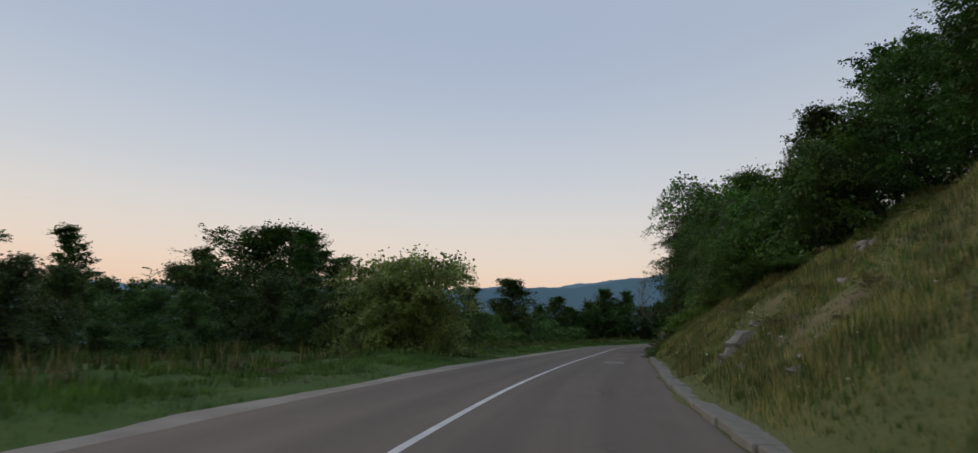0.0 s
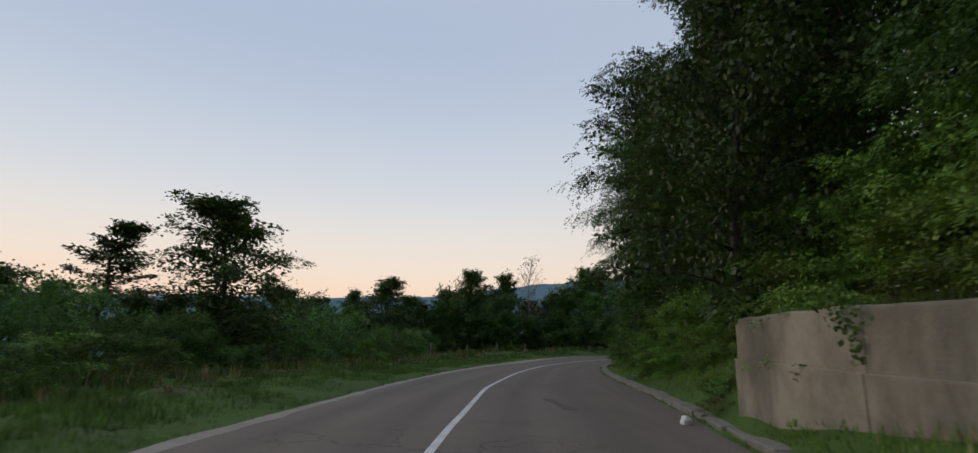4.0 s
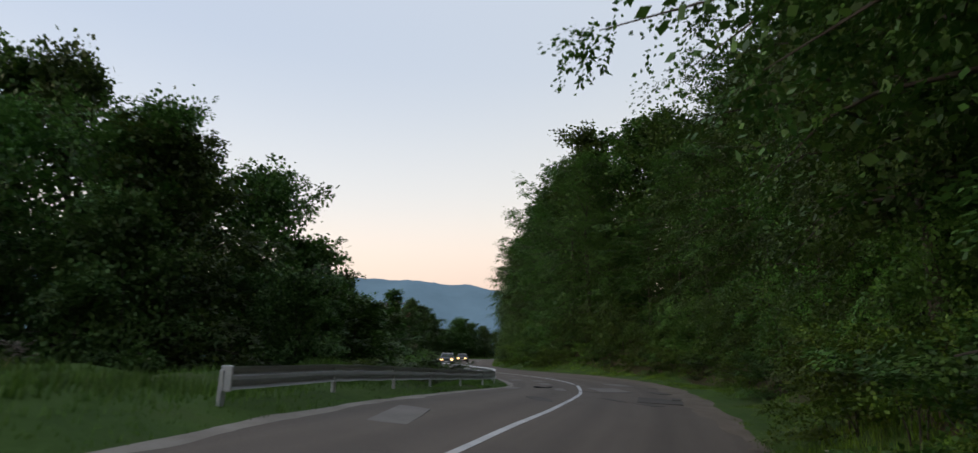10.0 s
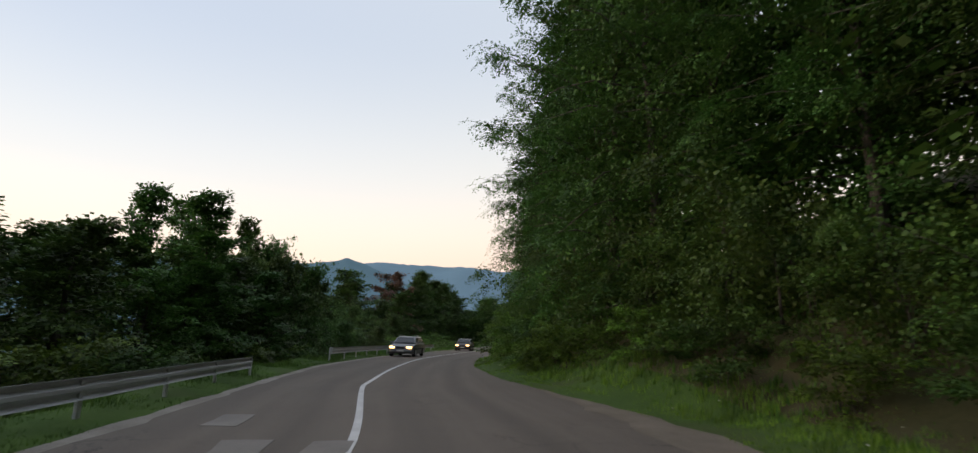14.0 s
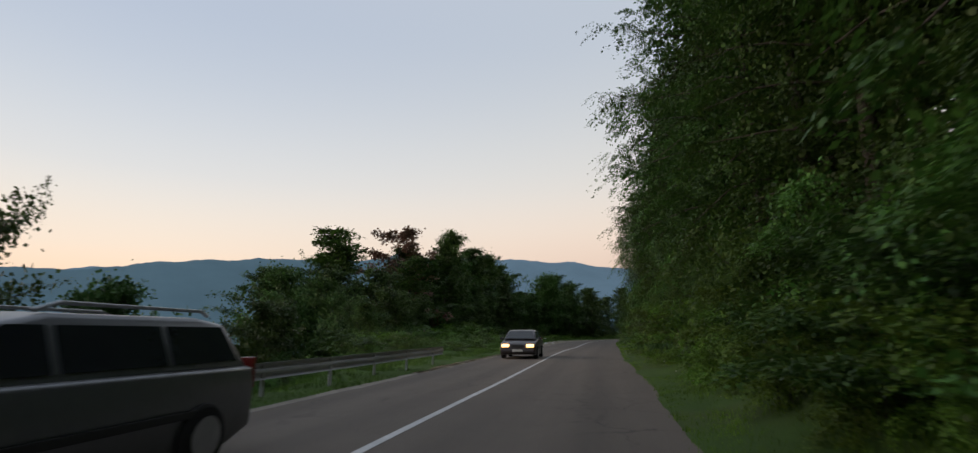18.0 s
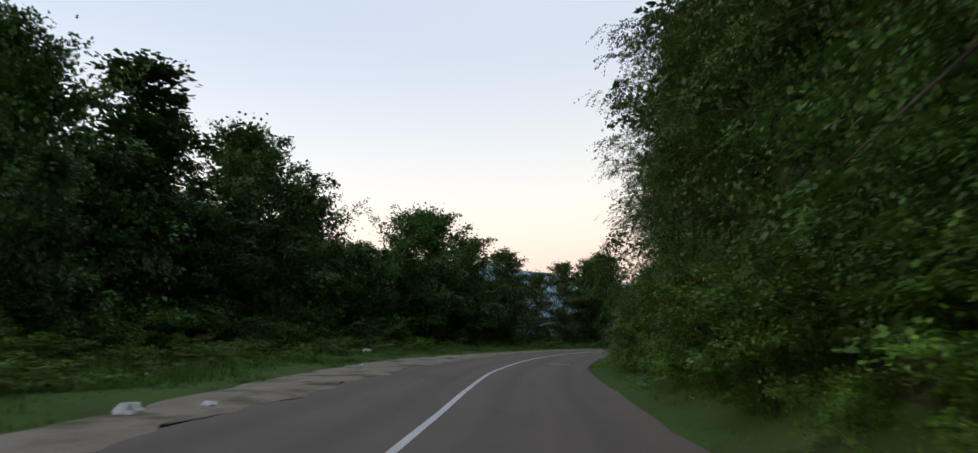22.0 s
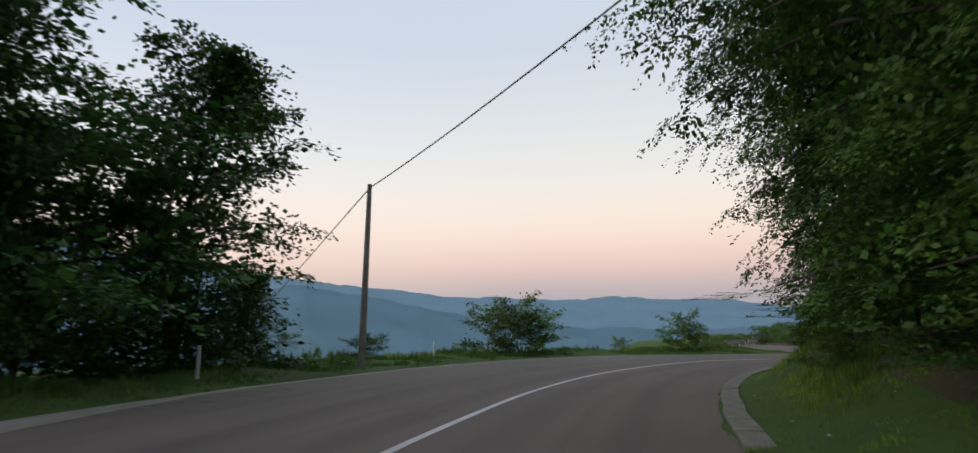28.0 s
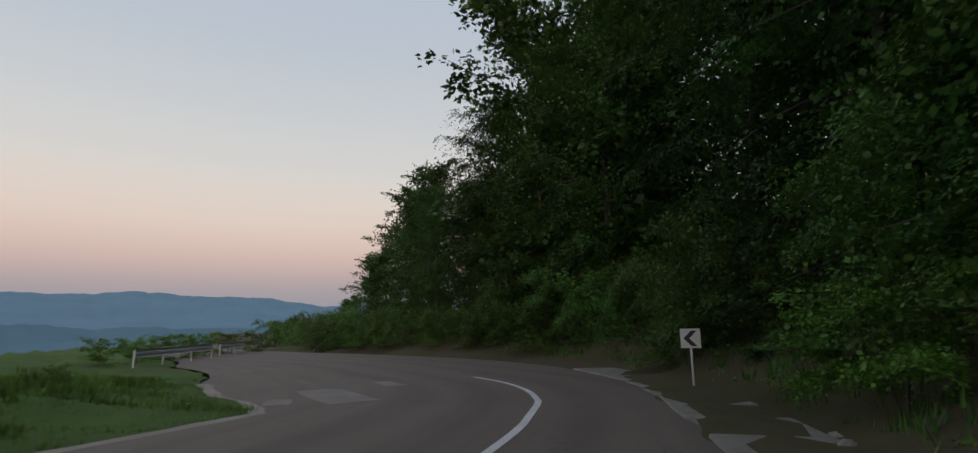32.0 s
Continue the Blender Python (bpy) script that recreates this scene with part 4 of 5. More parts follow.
right_row(6.7, 8.8, 3.4, 3.9, 0.35, "wall", 11.5, 14, 0.98)
right_row(8.8, 9.9, 3.8, 5.0, 0.3, "wall", 11.5, 13.5, 0.95)
right_row(9.9, 11.2, 3.8, 4.0, 0.3, "wall", 11.5, 14, 0.98)
right_row(5.4, 7.8, 4.4, 8.4, 0.6, "second", 9.0, 10.0)
right_row(7.8, 11.0, 5.0, 8.4, 0.8, "second", 12.5, 15)
right_row(11.2, 13.8, 4.0, 5.5, 0.4, "wall", 10, 12.5, 0.97)
right_row(13.8, 16.2, 3.8, 5.4, 0.4, "wall", 8.5, 10.5, 1.05)
right_row(11.0, 16.2, 4.4, 9.6, 0.8, "second", 11, 13.5)
right_row(16.2, 22.5, 4.1, 4.9, 0.35, "wall", 12.5, 15, 0.93)
right_row(22.5, 25.8, 3.8, 5.4, 0.35, "wall", 11.5, 14, 0.93)
right_row(25.8, 28.4, 3.8, 6.9, 0.3, "wall", 11.5, 14, 0.93)
right_row(16.0, 28.4, 5.2, 9.2, 0.8, "second", 12.5, 15)
right_row(28.4, 30.4, 3.0, 4.1, 0.3, "wall", 11.5, 14.5, 0.95)
right_row(30.2, 35.2, 4.0, 5.0, 0.4, "wall", 11.5, 14.5, 0.97)
right_row(28.4, 36.5, 4.4, 9.4, 0.8, "second", 13.5, 16.5)
right_row(35.2, 36.6, 3.4, 4.8, 0.4, "wall", 11.2, 12.6)
right_row(36.6, 37.2, 3.4, 4.8, 0.4, "wall", 7.4, 8.4)
right_row(37.0, 38.4, 4.4, 6.4, 0.6, "second", 4.5, 6.0)
right_row(38.2, 40.8, 3.6, 5.0, 0.8, "vine", 1.6, 2.6, 1.2)
right_row(36.2, 38.4, 5.0, 11.0, 1.0, "second", 7, 8.5)
right_row(38.4, 40.8, 5.0, 12.0, 1.0, "second", 3.2, 4.4)
right_row(7.4, 36.6, 8.5, 14.5, 1.2, "back", 12, 14.5)
for u, o, h in ((6.9, 6.0, 12.5), (10.45, 4.8, 12.0), (11.1, 3.0, 12.5), (11.8, 3.6, 12.0), (30.6, 4.6, 13.0)):
    x, y = place(u, at(RIGHT, u) + o)
    plant("overhang", x, y, h, 0.9)
for u, o, h in ((11.5, 6.0, 15.0), (12.1, 6.2, 15.0)):
    x, y = place(u, at(RIGHT, u) + o)
    plant("beech", x, y, h, 0.8)
for x, y, h, w in [(13.9, 58.8, 13.5, 0.8), (228, 172, 16.5, 0.8), (233, 170, 17, 0.8), (238, 167.5, 15.5, 0.8), (244, 167, 12, 0.85), (233.5, 175.2, 10.5, 0.8), (238.5, 174, 9.5, 0.8), (229.5, 174.5, 13, 0.8)]:
    plant("beech", x, y, h, w)
right_row(6.0, 12.0, 1.8, 1.6, 0.3, "shrub", 1.2, 2.4)
right_row(7.6, 11.0, 1.4, 1.3, 0.25, "fresh", 0.8, 1.3, 0.9)
right_row(16.4, 28.2, 1.5, 1.6, 0.3, "fresh", 0.7, 1.3, 0.9)
right_row(8.2, 11.0, 1.7, 2.4, 0.3, "fresh", 1.3, 2.0)
right_row(16.2, 28.0, 1.7, 1.9, 0.4, "shrub", 1.4, 3.0)
right_row(11.4, 16.2, 2.2, 2.5, 0.4, "shrub", 1.2, 2.3)
right_row(11.6, 16.2, 2.8, 4.0, 0.5, "vine", 2.2, 3.4)
right_row(27.9, 34.4, 2.4, 2.2, 0.5, "shrub", 1.0, 2.2)
right_row(16.2, 28.4, 2.8, 3.4, 0.5, "vine", 2.4, 3.6, 0.9)
right_row(11.0, 16.2, 4.0, 12.8, 0.8, "second", 11, 13)
right_row(27.9, 35.4, 2.8, 3.6, 0.5, "vine", 2.2, 3.4)
right_row(34.2, 38.6, 2.4, 3.0, 0.6, "vine", 1.6, 2.6)
right_row(29.5, 36.5, 3.4, 7.2, 0.7, "vine", 3.2, 4.6)
right_row(33.8, 36.6, 3.6, 12.6, 0.8, "second", 12, 14)
right_row(-1.5, 4.6, 2.2, 2.6, 0.9, "weed", 0.5, 1.0, 1.2)
right_row(-1.5, 4.6, 2.0, 4.6, 1.0, "weed", 0.6, 1.2, 1.2)
right_row(-1.5, 3.0, 2.4, 7.4, 1.2, "weed", 0.7, 1.5, 1.2)
right_row(-1.0, 4.2, 3.0, 3.6, 1.8, "pale", 0.5, 0.9)

# single trees on the valley side: kind, x, y, height of the top, width
for kind, x, y, tall, wide in [
        ("willow", -7.6, 27.2, 4.5, 1.0), ("beech", -21.5, 35.5, 8.6, 0.9), ("beech", -22.7, 49, 10.2, 0.9), ("slim", -19, 42, 8.4, 1.1), ("beech", -15.3, 57.6, 8.5, 0.7),
        ("slim", -31.5, 34.5, 7.0, 0.9), ("slim", -26, 41, 6.6, 1.0), ("beech", -20, 63, 7.5, 0.9), ("beech", -4.0, 75.2, 8.6, 0.85), ("slim", -11, 76, 6.9, 1.1),
        ("slim", -16, 70, 6.4, 1.2), ("beech", 1.8, 106.5, 8.6, 0.8), ("beech", 4.5, 111, 7.0, 0.7), ("slim", 8, 114, 7.6, 1.2), ("beech", 12.1, 118.8, 12.6, 0.8), ("beech", 17.4, 118.6, 12.2, 0.6),
        ("bare", 20.7, 123.6, 14.4, 1.0), ("beech", 24, 125, 10.5, 0.8), ("beech", 29, 125, 13.2, 0.9), ("beech", 32.5, 122.5, 13.0, 0.8), ("beech", 36.9, 118.7, 9.8, 0.7), ("beech", -6, 104, 7.5, 0.9),
        ("beech", 41, 122, 7.0, 0.9), ("beech", 65.7, 153.8, 9.3, 0.6), ("slim", 67.9, 154, 8.8, 0.9), ("beech", 70, 155.9, 8.9, 0.6), ("beech", 73, 157.6, 7.7, 0.6), ("beech", 75.3, 161.2, 6.7, 0.6), ("slim", 59.3, 137, 6.2, 0.9), ("slim", 57.7, 143.2, 7.4, 0.9), ("slim", 62, 149, 8.4, 0.9),
        ("beech", 101, 203, 13.4, 0.7), ("slim", 102.2, 199.0, 12.9, 1.1), ("beech", 109.9, 200.4, 12.9, 0.7), ("beech", 118.8, 205.7, 11.6, 0.7), ("slim", 125.6, 208.9, 11.4, 1.0), ("slim", 135.6, 214.4, 11.6, 1.0), ("brown", 106.4, 193.6, 12.4, 0.8), ("beech", 116.4, 200.5, 13.3, 0.7), ("beech", 123, 205, 12.5, 0.7), ("beech", 93, 196, 9, 0.8),
        ("beech", 133, 211, 13, 0.8), ("beech", 140.7, 214.5, 12.2, 0.7), ("beech", 146.5, 215, 12.3, 0.7), ("beech", 150.5, 215, 12.0, 0.7), ("beech", 157, 217, 11.0, 0.8), ("beech", 165, 218, 10.5, 0.8),
        ("beech", 172, 220.5, 9.5, 0.6), ("beech", 183.4, 224.5, 12.6, 0.85), ("beech", 188.5, 223, 14.2, 1.25), ("beech", 194, 221.5, 13.6, 1.15), ("beech", 191, 225, 14.2, 1.1), ("beech", 199, 220, 11.0, 0.85), ("beech", 127, 209, 11.5, 0.7), ("beech", 26.3, 123.8, 11.0, 0.8), ("beech", 34.6, 120.8, 10.4, 0.8), ("beech", 22.4, 125.6, 9.6, 0.8), ("beech", -17.5, 48, 4.8, 0.8), ("beech", -13.5, 50, 4.8, 0.7), ("beech", -10.8, 53.5, 4.2, 0.6), ("beech", 27.5, 116.8, 8.9, 0.6), ("beech", 31.0, 115.8, 8.9, 0.6), ("beech", 24.5, 119.3, 7.3, 0.6), ("beech", 33.4, 114.4, 7.6, 0.6), ("slim", -26, 59, 9.0, 1.0), ("slim", -20.5, 51.5, 7.4, 1.0), ("slim", -23.5, 60.5, 8.6, 1.0), ("beech", -28, 57, 8.4, 0.8)]:
    zb = ground_z(x, y)
    tall = 1.25 + (tall - 1.25) * (1.22 if 112 < x < 136 else 1.0 if 90 < x < 112 or 5 < x < 25 else 1.12 if x < 170 else 1.06)
    plant(kind, x, y, tall - zb + 0.15, (1.95 if 90 < x < 160 else 1.5 if x > 160 else 1.0 if kind == "slim" else 1.6) * wide * 10 / max(8.0, tall - zb) if kind not in ("willow", "bare") else wide)


def left_row(u0, u1, gap, off, jit, kind, lo, hi, wide=1.0, tops=False, variant=None):
    s = metres_at(u0) + R5.uniform(0, gap)
    while s < metres_at(u1):
        u = along(s)
        x, y = place(u, at(LEFT, u) - off + R5.uniform(-jit, jit))
        h = R5.uniform(lo, hi)
        if tops:
            h = max(1.2, h - ground_z(x, y))
        plant(kind, x, y, h, wide, None, variant)
        s += gap * R5.uniform(0.75, 1.25)


left_row(-1.0, 4.2, 3.4, 9.5, 1.5, "under", 2.2, 3.4, 1.0)
left_row(-1.0, 7.6, 3.6, 13, 2.0, "under", 3.0, 4.4, 1.0)
left_row(4.0, 8.0, 3.4, 7.0, 1.2, "shrub", 1.0, 2.0, 1.1)
left_row(0.5, 9.0, 3.2, 21, 1.6, "under", 3.6, 4.9, 1.0, True)
left_row(4.2, 8.8, 2.6, 10.5, 1.4, "vine", 2.2, 3.4, 1.0)
left_row(7.6, 10.4, 4.2, 16.5, 1.2, "under", 4.0, 5.5, 1.0, True)
left_row(16.0, 17.7, 2.8, 4.8, 0.6, "slim", 3.4, 4.6, 1.2, True)
left_row(7.8, 11.6, 3.0, 15.0, 1.0, "shrub", 2.4, 3.4, 1.2)
left_row(19.9, 28.3, 3.2, 8.6, 0.8, "shrub", 2.2, 3.4, 1.3)
left_row(12.6, 15.2, 3.2, 7.0, 1.2, "slim", 3.4, 4.3, 1.3, True)
left_row(15.2, 17.6, 3.2, 7.0, 1.2, "slim", 4.2, 5.4, 1.3, True)
left_row(17.8, 20.2, 2.4, 4.0, 0.7, "vine", 0.1, 0.5, 0.9, True)
left_row(17.8, 20.2, 3.0, 7.5, 1.0, "vine", -0.6, 0.2, 1.0, True)
left_row(12.4, 17.8, 3.0, 3.6, 0.6, "shrub", 1.0, 1.8, 1.3, True)
left_row(13.0, 15.4, 4.2, 11, 2.0, "slim", 4.2, 5.2, 1.1, True)
left_row(15.4, 17.4, 3.6, 11, 2.0, "slim", 5.0, 6.4, 1.1, True)
left_row(23.6, 27.0, 2.4, 11.6, 0.7, "under", 7.6, 9.6, 0.8)
left_row(20.6, 21.5, 3.2, 10.3, 0.9, "under", 4.8, 6.4, 0.95)
left_row(22.4, 27.0, 3.2, 10.3, 0.9, "under", 5.4, 7.4, 0.9)
left_row(22.4, 27.0, 3.2, 13.5, 0.8, "under", 9.0, 11.0, 0.7)
left_row(21.6, 27.8, 5.2, 12.5, 1.0, "slim", 8.5, 11.5, 1.2, True)
left_row(19.6, 28.4, 1.1, 3.3, 1.2, "weed", 0.8, 1.6, 1.5, False, 0)
left_row(19.6, 28.4, 1.6, 5.4, 1.0, "weed", 1.4, 2.2, 1.5, False, 0)
left_row(0.0, 10.2, 1.4, 4.0, 1.6, "weed", 0.4, 1.0, 1.5)
left_row(4.0, 10.2, 2.4, 8.0, 2.0, "weed", 0.6, 1.2, 1.4)

# thickets closing the gaps between the stems
for x, y, h in [(92.9, 190, 5.0), (90.8, 188.3, 3.6), (96.5, 191.4, 6.6), (96.8, 185.2, 5.2), (100, 190.5, 6.4), (28, 114.5, 5.4), (31.5, 113.4, 5.2), (24.5, 117, 5.6), (177, 222.5, 2.6), (181, 222.2, 5.0), (185, 221.6, 7.6), (189, 221, 7.8), (166.5, 222, 6.0), (171.5, 224.5, 5.6), (193, 220, 6.2), (197, 219.2, 5.2), (200.5, 218.6, 3.2), (8, 113.5, 5.5), (11.5, 116, 6), (15, 118.5, 6.4), (19, 121, 4.4), (23, 122.5, 4.8),
                (27, 122.5, 6.6), (31, 120.5, 6.4), (34.5, 118, 6), (38, 116.2, 4.6), (64, 147, 5.5), (68, 150, 6), (72, 155, 5.5), (79.5, 160, 4.2), (82, 161, 3.6)]:
    plant("under", x, y, (1.35 if 90 < x < 101 else 1.05) * h - 0.5 * ground_z(x, y), 0.85)
for x, y, h in [(3.5, 107.5, 5.6), (6.5, 110.8, 6.4), (9.6, 113.2, 7.0), (12.4, 115.6, 7.4), (15.6, 117.2, 7.6), (18.6, 118.4, 5.0), (21.5, 119.6, 5.0), (61, 142.5, 5.0), (64.5, 147, 6.0), (67.5, 150.5, 6.4), (70.5, 153.5, 6.0), (73.5, 157, 5.2), (10.5, 117.5, 8.4), (15.0, 120.5, 8.8), (0.5, 104.5, 6.8), (-3.0, 101.5, 6.0)]:
    plant("under", x, y, h - ground_z(x, y), 0.8)

# bushes on the open brow of the last bend
for x, y, h, w in [(214.0, 210.2, 3.9, 0.75), (215.6, 208.8, 2.9, 1.0), (212.6, 211.4, 3.1, 0.9), (214.8, 209.6, 3.2, 0.9), (219.9, 199.5, 3.1, 0.65), (220.6, 199.0, 2.3, 0.8), (219.6, 200.6, 1.6, 1.0), (221.4, 198.2, 1.2, 1.1), (199, 219, 2.0, 1.2), (203, 219.5, 1.7, 1.3), (206, 216.4, 1.4, 0.9), (210, 217, 1.5, 0.7), (226, 203, 1.4, 0.8), (228.6, 194.6, 0.8, 1.0),
                   (238.4, 192.9, 1.3, 1.2), (241, 191.4, 1.4, 1.2), (243.5, 190, 1.5, 1.2), (246, 188.6, 1.5, 1.2), (248.4, 187, 1.6, 1.2), (250.6, 185, 1.6, 1.2), (252.6, 182.6, 1.7, 1.2), (226, 209, 1.2, 0.7), (195, 220.5, 2.4, 1.3)]:
    drop = max(0.0, -ground_z(x, y))
    plant("shrub", x, y, 1.12 * (h + drop), w * h / (h + drop))
for x, y, h, w in [(252.3, 167.9, 11.0, 0.9), (248.6, 172.3, 8.5, 0.9), (258, 170, 6.5, 1.0)]:
    plant("second", x, y, h, w)
for x, y, h in [(6.6, 35.6, 1.3), (6.8, 36.4, 1.4), (7.0, 37.2, 1.5), (7.3, 38.0, 1.5), (7.6, 38.6, 1.4), (8.1, 37.8, 1.8), (8.4, 38.6, 1.9), (9.0, 42.5, 0.7), (9.6, 45.6, 0.8), (10.1, 48.6, 0.9), (10.6, 51.6, 0.9), (10.9, 54.8, 1.0), (11.4, 55.6, 1.2)]:
    plant("weed", x, y, h, 1.1)
for x, y, h in [(8.7, 38.7, 1.1), (9.1, 39.0, 1.4), (8.45, 38.2, 0.9), (9.4, 39.5, 1.5)]:
    plant("fresh", x, y, h, 0.8)
for x, y, h in [(25.6, 109, 1.5), (23.8, 108.4, 1.2), (27, 109.6, 1.1), (20.5, 106.6, 1.2), (29.5, 110.6, 1.2), (17, 104, 1.0), (30.6, 112, 0.9), (13, 101.5, 0.9)]:
    plant("pale", x, y, h)

# ---- guardrails ----
def guardrail(pts, label, blunt=True, raised=0.0):
    """A W-shaped steel beam on posts along points of the plan."""
    top = root("guardrail", pts[0][0], pts[0][1], 0, label, "guardrail", "guardrails")
    base = Vector((pts[0][0], pts[0][1], 0))
    fine_pts = []
    for i in range(len(pts) - 1):
        a, b, c, d = (np.array(pts[min(max(j, 0), len(pts) - 1)]) for j in (i - 1, i, i + 1, i + 2))
        for s in np.linspace(0, 1, 6, endpoint=False):
            fine_pts.append(0.5 * (2 * b + (c - a) * s + (2 * a - 5 * b + 4 * c - d) * s * s + (3 * b - a - 3 * c + d) * s ** 3))
    fine_pts.append(np.array(pts[-1]))
    prof = [(0.0, 0.60), (-0.03, 0.595), (-0.08, 0.555), (-0.08, 0.515), (-0.02, 0.47), (-0.02, 0.42), (-0.08, 0.375), (-0.08, 0.335), (-0.03, 0.295), (0.0, 0.29)]
    V, F, m = [], [], len(prof)
    gz = []
    for i, p in enumerate(fine_pts):
        t = fine_pts[min(i + 1, len(fine_pts) - 1)] - fine_pts[max(i - 1, 0)]
        t = t / np.linalg.norm(t)
        _, uu, rr, ll = terrain([p])
        z = raised + float(at(TILT, uu[0]) * (ll[0] - at(LEFT, uu[0])))
        gz.append(z)
        for o, h in prof + [(q + 0.012, w) for q, w in prof[::-1]]:
            V.append((p[0] - t[1] * -o - base.x, p[1] + t[0] * -o - base.y, h + z))
    m *= 2
    for i in range(len(fine_pts) - 1):
        for j in range(m):
            a, b = i * m + j, i * m + (j + 1) % m
            F.append((a, b, b + m, a + m))
    F += [tuple(range(m)), tuple((len(fine_pts) - 1) * m + j for j in range(m))[::-1]]
    tagged(mesh_ob("beam", V, F, STEEL, top), "galvanised W-profile steel beam")
    run, last = 0.0, -9.0
    shared = None
    for i, p in enumerate(fine_pts):
        if i:
            run += float(np.linalg.norm(p - fine_pts[i - 1]))
        if run - last >= 2.6:
            last = run
            t = fine_pts[min(i + 1, len(fine_pts) - 1)] - fine_pts[max(i - 1, 0)]
            ang = math.degrees(math.atan2(t[1], t[0]))
            if shared is None:
                bm = box_bm((0.10, 0.055, 1.0), (0, 0.055, 0.06), 0.008)
                first = part("post", bm, STEEL, top)
                shared = first.data
                ob = first
            else:
                ob = new("post", shared)
                ob.parent = top
            ob.matrix_basis = pose(p[0] - base.x, p[1] - base.y, gz[i], 0, 0, ang)
    if blunt:
        t = fine_pts[1] - fine_pts[0]
        ob = part("end_shoe", box_bm((0.05, 0.17, 0.34), (0, 0, 0.445), 0.02), STEEL, top, "flat steel end piece")
        ob.matrix_basis = pose(0, 0, gz[0], 0, 0, math.degrees(math.atan2(t[1], t[0])))
    return top


guardrail([place(u, at(LEFT, u) - 0.5) for u in np.arange(11.0, 16.21, 0.4)], "long galvanised guardrail curving along the valley edge")
guardrail([place(u, at(LEFT, u) - 0.45) for u in np.arange(17.3, 19.96, 0.38)], "straight galvanised guardrail above the steep drop", True, 0.09)
guardrail([(236.3, 192.0), (240, 189.9), (244, 187.6)], "short piece of guardrail at the far bend", False, 0.12)
guardrail([(244.9, 187.0), (246.6, 186.0), (248.4, 184.8)], "short piece of guardrail at the far bend", False, 0.12)


# ---- retaining wall on the bank ----
def retaining_wall():
    a, b = Vector((8.25, 39.3, 0)), Vector((10.95, 53.7, 0))
    d = b - a
    ang = math.degrees(math.atan2(d.y, d.x))
    top = tagged(new("wall_bank"), "stained concrete retaining wall on the grassy bank", "wall", "", "structure")
    top.matrix_basis = pose(a.x, a.y, 0, 0, 0, ang)
    cut = [d.length * f for f in (0, 0.11, 0.24, 0.49, 0.77, 1)]
    n = len(cut) - 1
    rng = random.Random(3)
    for i in range(n):
        bm = bmesh.new()
        le = cut[i + 1] - cut[i]
        h = 1.46 + 0.36 * cut[i] / d.length + rng.uniform(-0.03, 0.03)
        cuts = 7
        rows = []
        for y in (-0.24, 0.24):
            line = []
            for c in range(cuts + 1):
                x = cut[i] + 0.006 + (le - 0.012) * c / cuts
                line.append((bm.verts.new((x, y * 1.15, -0.35)), bm.verts.new((x, y, h + rng.uniform(-0.025, 0.015)))))
            rows.append(line)
        f, k = rows
        for c in range(cuts):
            bm.faces.new((f[c][0], f[c + 1][0], f[c + 1][1], f[c][1]))
            bm.faces.new((k[c + 1][0], k[c][0], k[c][1], k[c + 1][1]))
            bm.faces.new((f[c][1], f[c + 1][1], k[c + 1][1], k[c][1]))
        for c in (0, cuts):
            bm.faces.new((f[c][0], f[c][1], k[c][1], k[c][0]) if c == 0 else (f[c][1], f[c][0], k[c][0], k[c][1]))
        bmesh.ops.recalc_face_normals(bm, faces=bm.faces[:])
        edges = [e for e in bm.edges if e.calc_face_angle(0) > 0.6]
        bmesh.ops.bevel(bm, geom=edges, offset=0.025, segments=2, affect="EDGES", profile=0.6)
        part("wall_panel", bm, WALLFACE, top)
    for i in range(n):
        le = cut[i + 1] - cut[i]
        bm = box_bm((le - 0.02, 0.07, 1.0), (cut[i] + le / 2, 0.262, 0.36), 0.02)
        for v in bm.verts:
            v.co.z += 0.04 * math.sin(v.co.x * 2.1) + 0.018 * v.co.x
        part("base_course", bm, WALLFACE, top, "pale lower course of the wall")
    for x, z in ((5.4, 0.86), (7.6, 0.82), (9.8, 0.86)):
        bm = bmesh.new()
        bmesh.ops.create_cone(bm, cap_ends=True, segments=14, radius1=0.07, radius2=0.07, depth=0.03, matrix=pose(x, 0.285, z, 90, 0, 0))
        part("drain_hole", bm, DARK, top, "dark drain hole")


DARK = plain("dark_opening", (0.012, 0.011, 0.010), 0.9)
retaining_wall()


